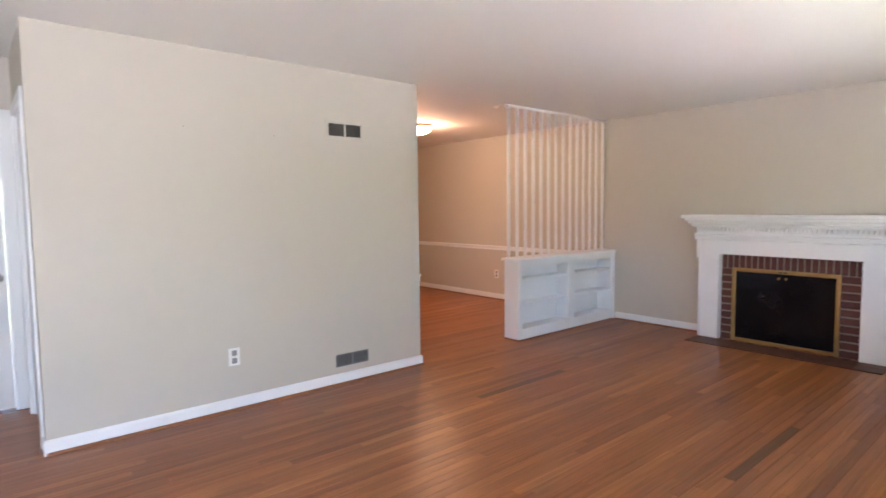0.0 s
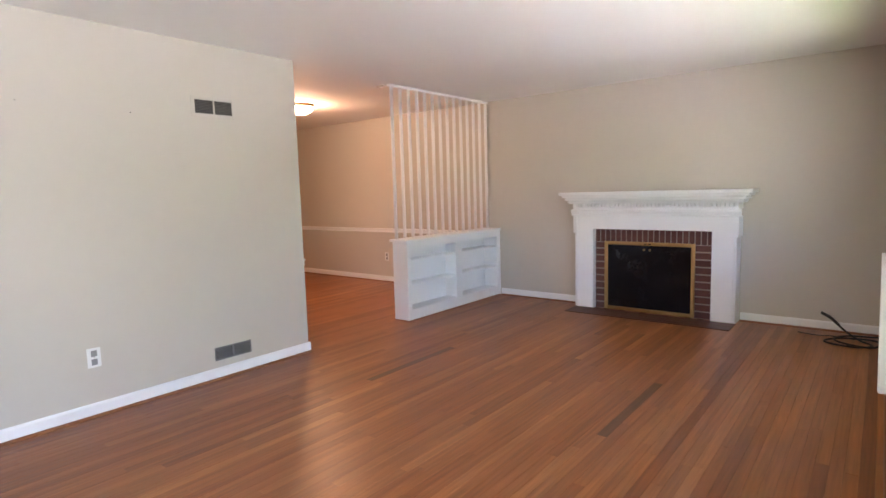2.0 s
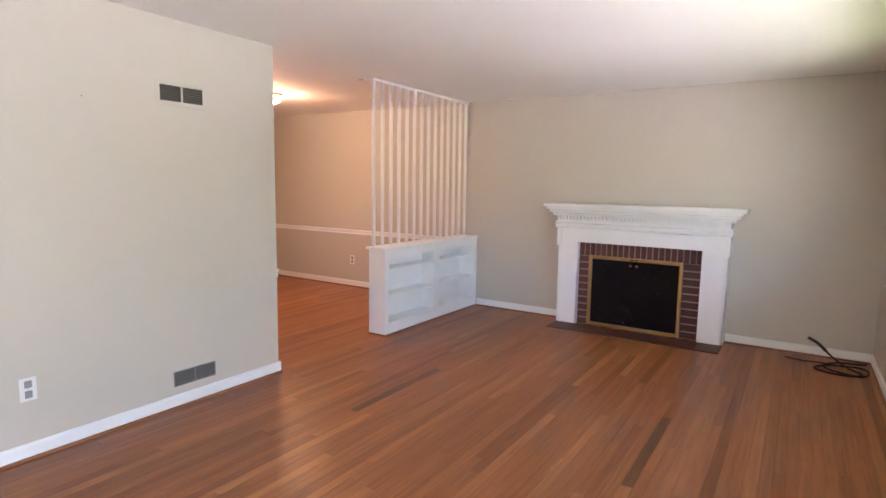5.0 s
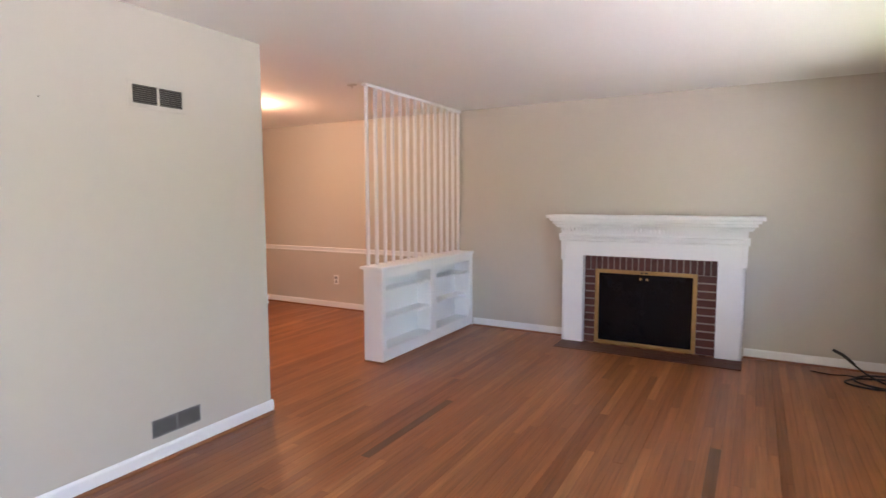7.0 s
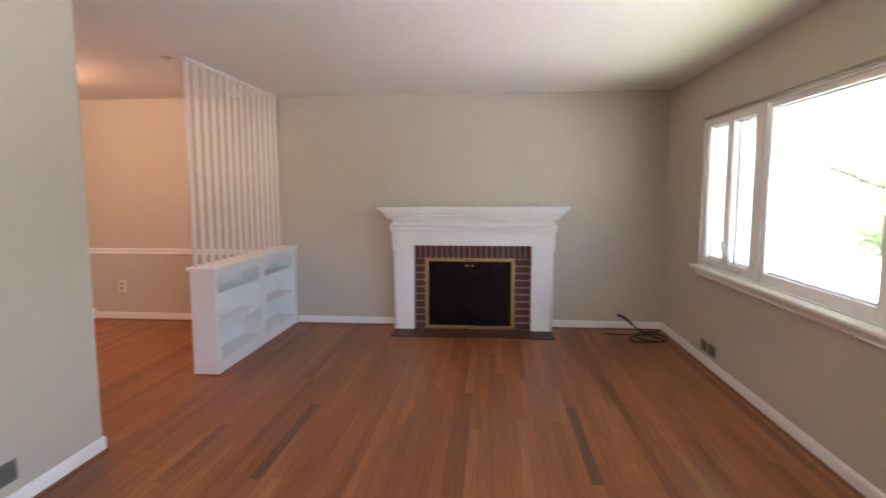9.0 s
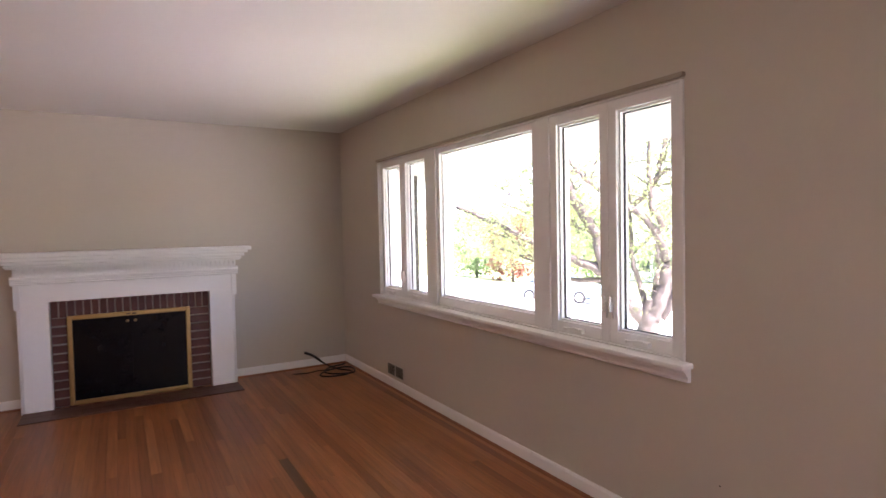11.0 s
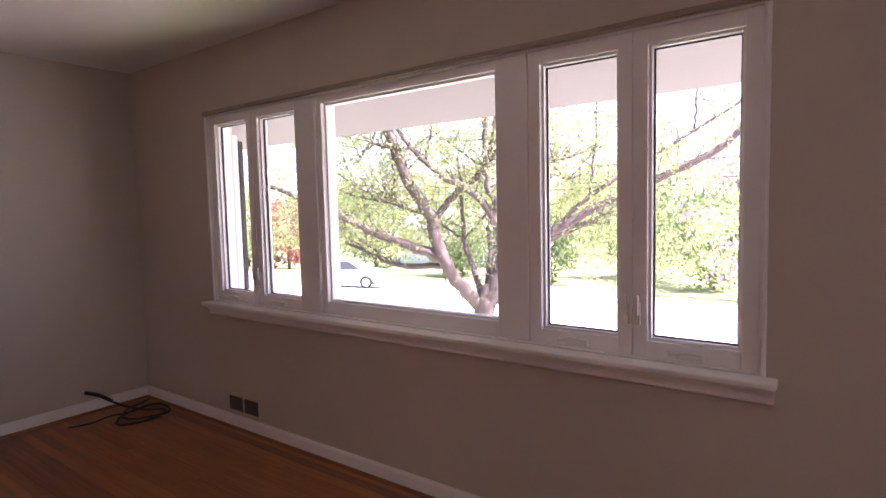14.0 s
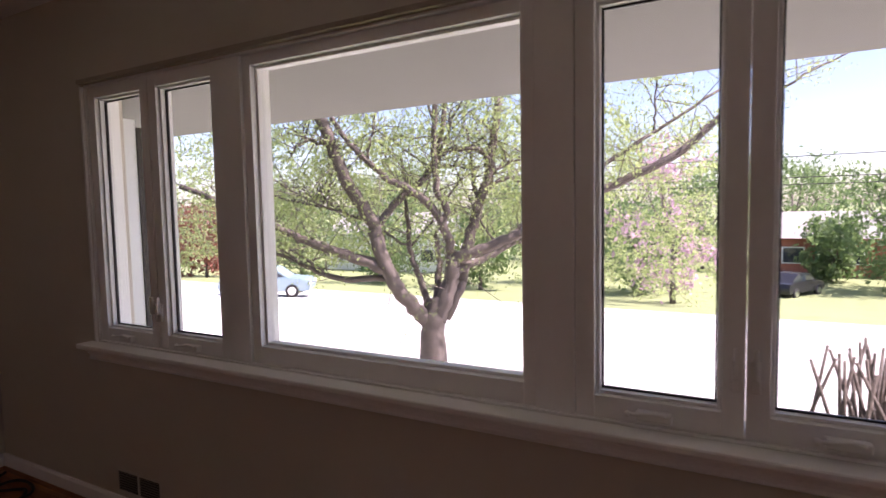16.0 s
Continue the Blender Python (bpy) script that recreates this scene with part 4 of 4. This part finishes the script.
def far_tree(name, x, y, height, spread, mat, label, seed, trunk=0.16, clumps=60):
    r = random.Random(seed)
    g = slope(x)
    t = thing(name, label, "tree")
    bm = bmesh.new()
    tube(bm, [(x, y, g - 0.1), (x + 0.1, y, g + height * 0.3), (x, y + 0.1, g + height * 0.7)], [trunk, trunk * 0.75, trunk * 0.3], 8)
    for _ in range(7):
        a = r.uniform(0, math.tau)
        tube(bm, [(x, y, g + height * r.uniform(0.25, 0.5)), (x + math.cos(a) * spread * 0.35, y + math.sin(a) * spread * 0.35, g + height * 0.6), (x + math.cos(a) * spread * 0.6, y + math.sin(a) * spread * 0.6, g + height * r.uniform(0.65, 0.9))], [trunk * 0.45, trunk * 0.3, trunk * 0.1], 6)
    part("trunk", bm, BARK, t)
    cs = []
    for _ in range(clumps):
        a, q = r.uniform(0, math.tau), r.random() ** 0.5
        z = r.uniform(0.12, 1.0)
        w = spread * (1.1 - abs(z - 0.6) * 1.3)
        cs.append((x + math.cos(a) * q * w, y + math.sin(a) * q * w, g + height * z))
    part("crown", leaf_cloud(bmesh.new(), cs, 48, 0.2, spread * 0.15, r), mat, t)
    return t


def house(name, label, x, y, w, d, h, wall_mat, roof_mat):
    """A small house: walls, gable roof, windows with frames and a door, front towards -x."""
    g = slope(x) - 0.1
    b = thing(name, label, "house")
    part("wall", boxes((x, x + d, y - w / 2, y + w / 2, g, g + h)), wall_mat, b)
    part("roof", extrude_profile(bmesh.new(), [(x - 0.5, g + h - 0.05), (x + d / 2, g + h + d * 0.24), (x + d + 0.5, g + h - 0.05)], y - w / 2 - 0.5, y + w / 2 + 0.5, lambda u, v, s: (u, s, v)), roof_mat, b)
    for k in range(3):
        yc = y - w / 2 + (k + 0.5) * w / 3
        f = part("window", boxes((x - 0.06, x - 0.001, yc - 0.75, yc + 0.75, g + 1.0, g + 2.3)), SIDING, b)
        part("pane", boxes((x - 0.08, x - 0.061, yc - 0.65, yc + 0.65, g + 1.1, g + 2.2)), CAR_GLASS, f)
    part("door", boxes((x - 0.05, x - 0.001, y + w / 6 - 0.45, y + w / 6 + 0.45, g + 0.1, g + 2.1)), ROOF_GREEN, b)
    return b


def car(name, label, x, y, turn, paint):
    """A parked car with its length along local y."""
    c = thing(name, label, "car")
    c.matrix_world = pose(x, y, slope(x) + 0.02, 0, 0, turn)
    def local(n, bm, m, parent=c, lab=""):
        ob = new(n, mesh_of(n, bm, m))
        ob.parent = parent
        return ob
    body = [(-2.15, 0.3), (-2.2, 0.62), (-2.0, 0.86), (-1.1, 0.95), (1.55, 0.98), (2.1, 0.9), (2.2, 0.6), (2.15, 0.3)]
    cabin = [(-1.15, 0.95), (-0.45, 1.42), (0.85, 1.46), (1.65, 0.97)]
    glass = [(-1.0, 0.98), (-0.42, 1.37), (0.82, 1.41), (1.48, 0.99)]
    bm = extrude_profile(bmesh.new(), body, -0.86, 0.86, lambda u, v, s: (s, u, v))
    bmesh.ops.bevel(bm, geom=bm.edges[:], offset=0.05, segments=2, affect="EDGES")
    b = local("body", bm, paint)
    local("cabin", extrude_profile(bmesh.new(), cabin, -0.72, 0.72, lambda u, v, s: (s, u, v)), paint)
    local("side_windows", extrude_profile(bmesh.new(), glass, -0.73, 0.73, lambda u, v, s: (s, u, v)), CAR_GLASS)
    for sx in (-0.8, 0.8):
        for sy in (-1.35, 1.35):
            w = local("wheel", rod(bmesh.new(), (sx - 0.1, sy, 0.32), (sx + 0.1, sy, 0.32), 0.32, n=20), TYRE)
            s = 1 if sx > 0 else -1
            local("rim", rod(bmesh.new(), (sx + s * 0.1, sy, 0.32), (sx + s * 0.112, sy, 0.32), 0.2, n=16), CHROME, w)
        local("headlight", boxes((sx * 0.75 - 0.14, sx * 0.75 + 0.14, -2.21, -2.14, 0.62, 0.74)), PLASTIC)
    return c


house("neighbour_house", "white sided single-storey house with pale roof across the street", 42, 26, 14, 8, 3.7, SIDING, ROOF)
house("brick_house", "red brick single-storey house across the street", 48, -11, 11, 8, 3.0, HOUSE_BRICK, ROOF)
car("parked_car", "pale blue car parked at the street edge", 18.3, 16.8, 30, CAR_BLUE)
car("dark_suv", "dark car parked down the street", 39, -6.7, 60, CAR_DARK)
far_tree("pink_tree", 30, -0.6, 8.5, 3.2, LEAF_PINK, "pink blossoming tree across the street", 11, clumps=26)
far_tree("red_tree", 30, 36, 6, 3, LEAF_RED, "red-leaved tree across the street", 12)
k = 0
for x, y, h, s in ((34, 20, 6.5, 3.6), (36, 31, 7, 4), (33, 12, 5.5, 3.2), (40, 7, 7, 3.6), (36, 2, 6, 3.2), (42, -12.4, 7.5, 3.4), (45.5, -9.4, 4.2, 2.2), (38, -17, 6, 3.2), (50, -1, 8, 4.2), (54, 15, 9, 5), (56, 33, 9, 5), (44, 45, 8, 4.5), (30, 42, 6.5, 3.6), (60, -22, 8, 4.4), (58, -8, 9, 4.6), *[(66 + 6 * (j % 3), -50 + 9.5 * j, 9 + (j * 7 % 4), 5.2) for j in range(15)]):
    far_tree("street_tree", x, y, h, s, LEAF_FAR, "leafy green tree across the street", 20 + k)
    k += 1

# bare shrub below the window
shrub = bmesh.new()
r = random.Random(9)
for _ in range(46):
    x, y = 1.9 + r.uniform(-.25, .25), -4.3 + r.uniform(-.36, .3)
    p = Vector((x, y, -0.99))
    pts = [p]
    for _ in range(4):
        p = p + Vector((r.gauss(0, .05), r.gauss(0, .07), 0.41))
        pts.append(p)
    tube(shrub, pts, [0.016, 0.015, 0.013, 0.011, 0.008], 6)
solid("bare_shrub", shrub, BARK, "leafless clipped shrub of brown sticks below the window", "shrub")

# utility wires
for z, x in ((3.45, 27), (2.55, 27.2), (2.25, 27.4)):
    solid("utility_wire", tube(bmesh.new(), [(x, y, z + 0.0012 * y * y * 0.1) for y in range(-60, 71, 10)], 0.02, 5), WIRE, "dark overhead utility wire above the street", "wire", group="overhead wires")

# ---------------- floor strips ----------------
def plank_rows(x0, x1, y0, y1, rng):
    """Strips 57 mm wide running along y with staggered ends: (x, ya, yb)."""
    out = []
    n = round((x1 - x0) / 0.0572)
    w = (x1 - x0) / n
    for k in range(n):
        y = y0 - rng.uniform(0, 0.9)
        while y < y1:
            L = rng.choice((0.7, 1.1, 1.5, 2.0, 2.6))
            a, b = max(y, y0), min(y + L, y1)
            if b - a > 0.02:
                out.append((x0 + k * w, w, a, b))
            y += L
    return out


def plank_verts(x, w, a, b, g=0.0003, c=0.0007):
    """A strip with softened long edges."""
    top = [(x + g + c, a + g, 0), (x + w - g - c, a + g, 0), (x + w - g - c, b - g, 0), (x + g + c, b - g, 0)]
    low = [(x + g, a + g, -0.0012), (x + w - g, a + g, -0.0012), (x + w - g, b - g, -0.0012), (x + g, b - g, -0.0012)]
    return top + low, [(0, 1, 2, 3), (4, 5, 1, 0), (5, 6, 2, 1), (6, 7, 3, 2), (7, 4, 0, 3)]


rng = random.Random(21)
planks = [p for p in plank_rows(X_DINING, 0.0, Y_ROOM, 0.0, rng) if not (p[0] < X_DOORWALL and p[3] < Y_END) and not (p[0] + p[1] > -2.765 and p[0] < -1.135 and p[3] > -0.475 and p[2] > -0.475)]
STREAKS = ((-2.955, -3.25, -2.25), (-1.225, -3.16, -2.18))   # the darkest strips: x, far and near end
def split_for_streaks(rows):
    out, dark = [], []
    for x, w, a, b in rows:
        hit = [s for s in STREAKS if x <= s[0] < x + w]
        if not hit:
            out.append((x, w, a, b))
            continue
        _, sa, sb = hit[0]
        for c, d in ((a, min(b, sa)), (max(a, sb), b)):
            if d - c > 0.01:
                out.append((x, w, c, d))
        if (x, w, sa, sb) not in dark:
            dark.append((x, w, sa, sb))
    return out, dark


planks, dark_planks = split_for_streaks(planks)
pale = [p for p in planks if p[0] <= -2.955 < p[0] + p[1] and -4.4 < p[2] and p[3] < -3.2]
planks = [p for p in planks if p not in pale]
near = [p for p in planks if -3.7 < p[0] and -4.9 < p[2] and p[3] < -0.6][:300]
keep = set(near)
verts, faces = [], []
for p in planks:
    v, f = plank_verts(*p)
    if p in keep:
        me = bpy.data.meshes.new("plank")
        me.from_pydata(v, [], f)
        me.materials.append(FLOOR)
        ob = new("plank", me)
        ob.parent = floor
    else:
        faces += [tuple(i + len(verts) for i in q) for q in f]
        verts += v
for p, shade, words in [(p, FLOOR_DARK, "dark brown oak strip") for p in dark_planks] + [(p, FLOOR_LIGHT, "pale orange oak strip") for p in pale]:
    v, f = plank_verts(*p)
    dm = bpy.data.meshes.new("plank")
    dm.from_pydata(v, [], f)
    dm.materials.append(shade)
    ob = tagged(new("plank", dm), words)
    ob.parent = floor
me = bpy.data.meshes.new("planks")
me.from_pydata(verts, [], faces)
me.materials.append(FLOOR)
rest = tagged(new("planks", me), "red-brown varnished oak floor strips", kind="stuff")
rest.parent = floor
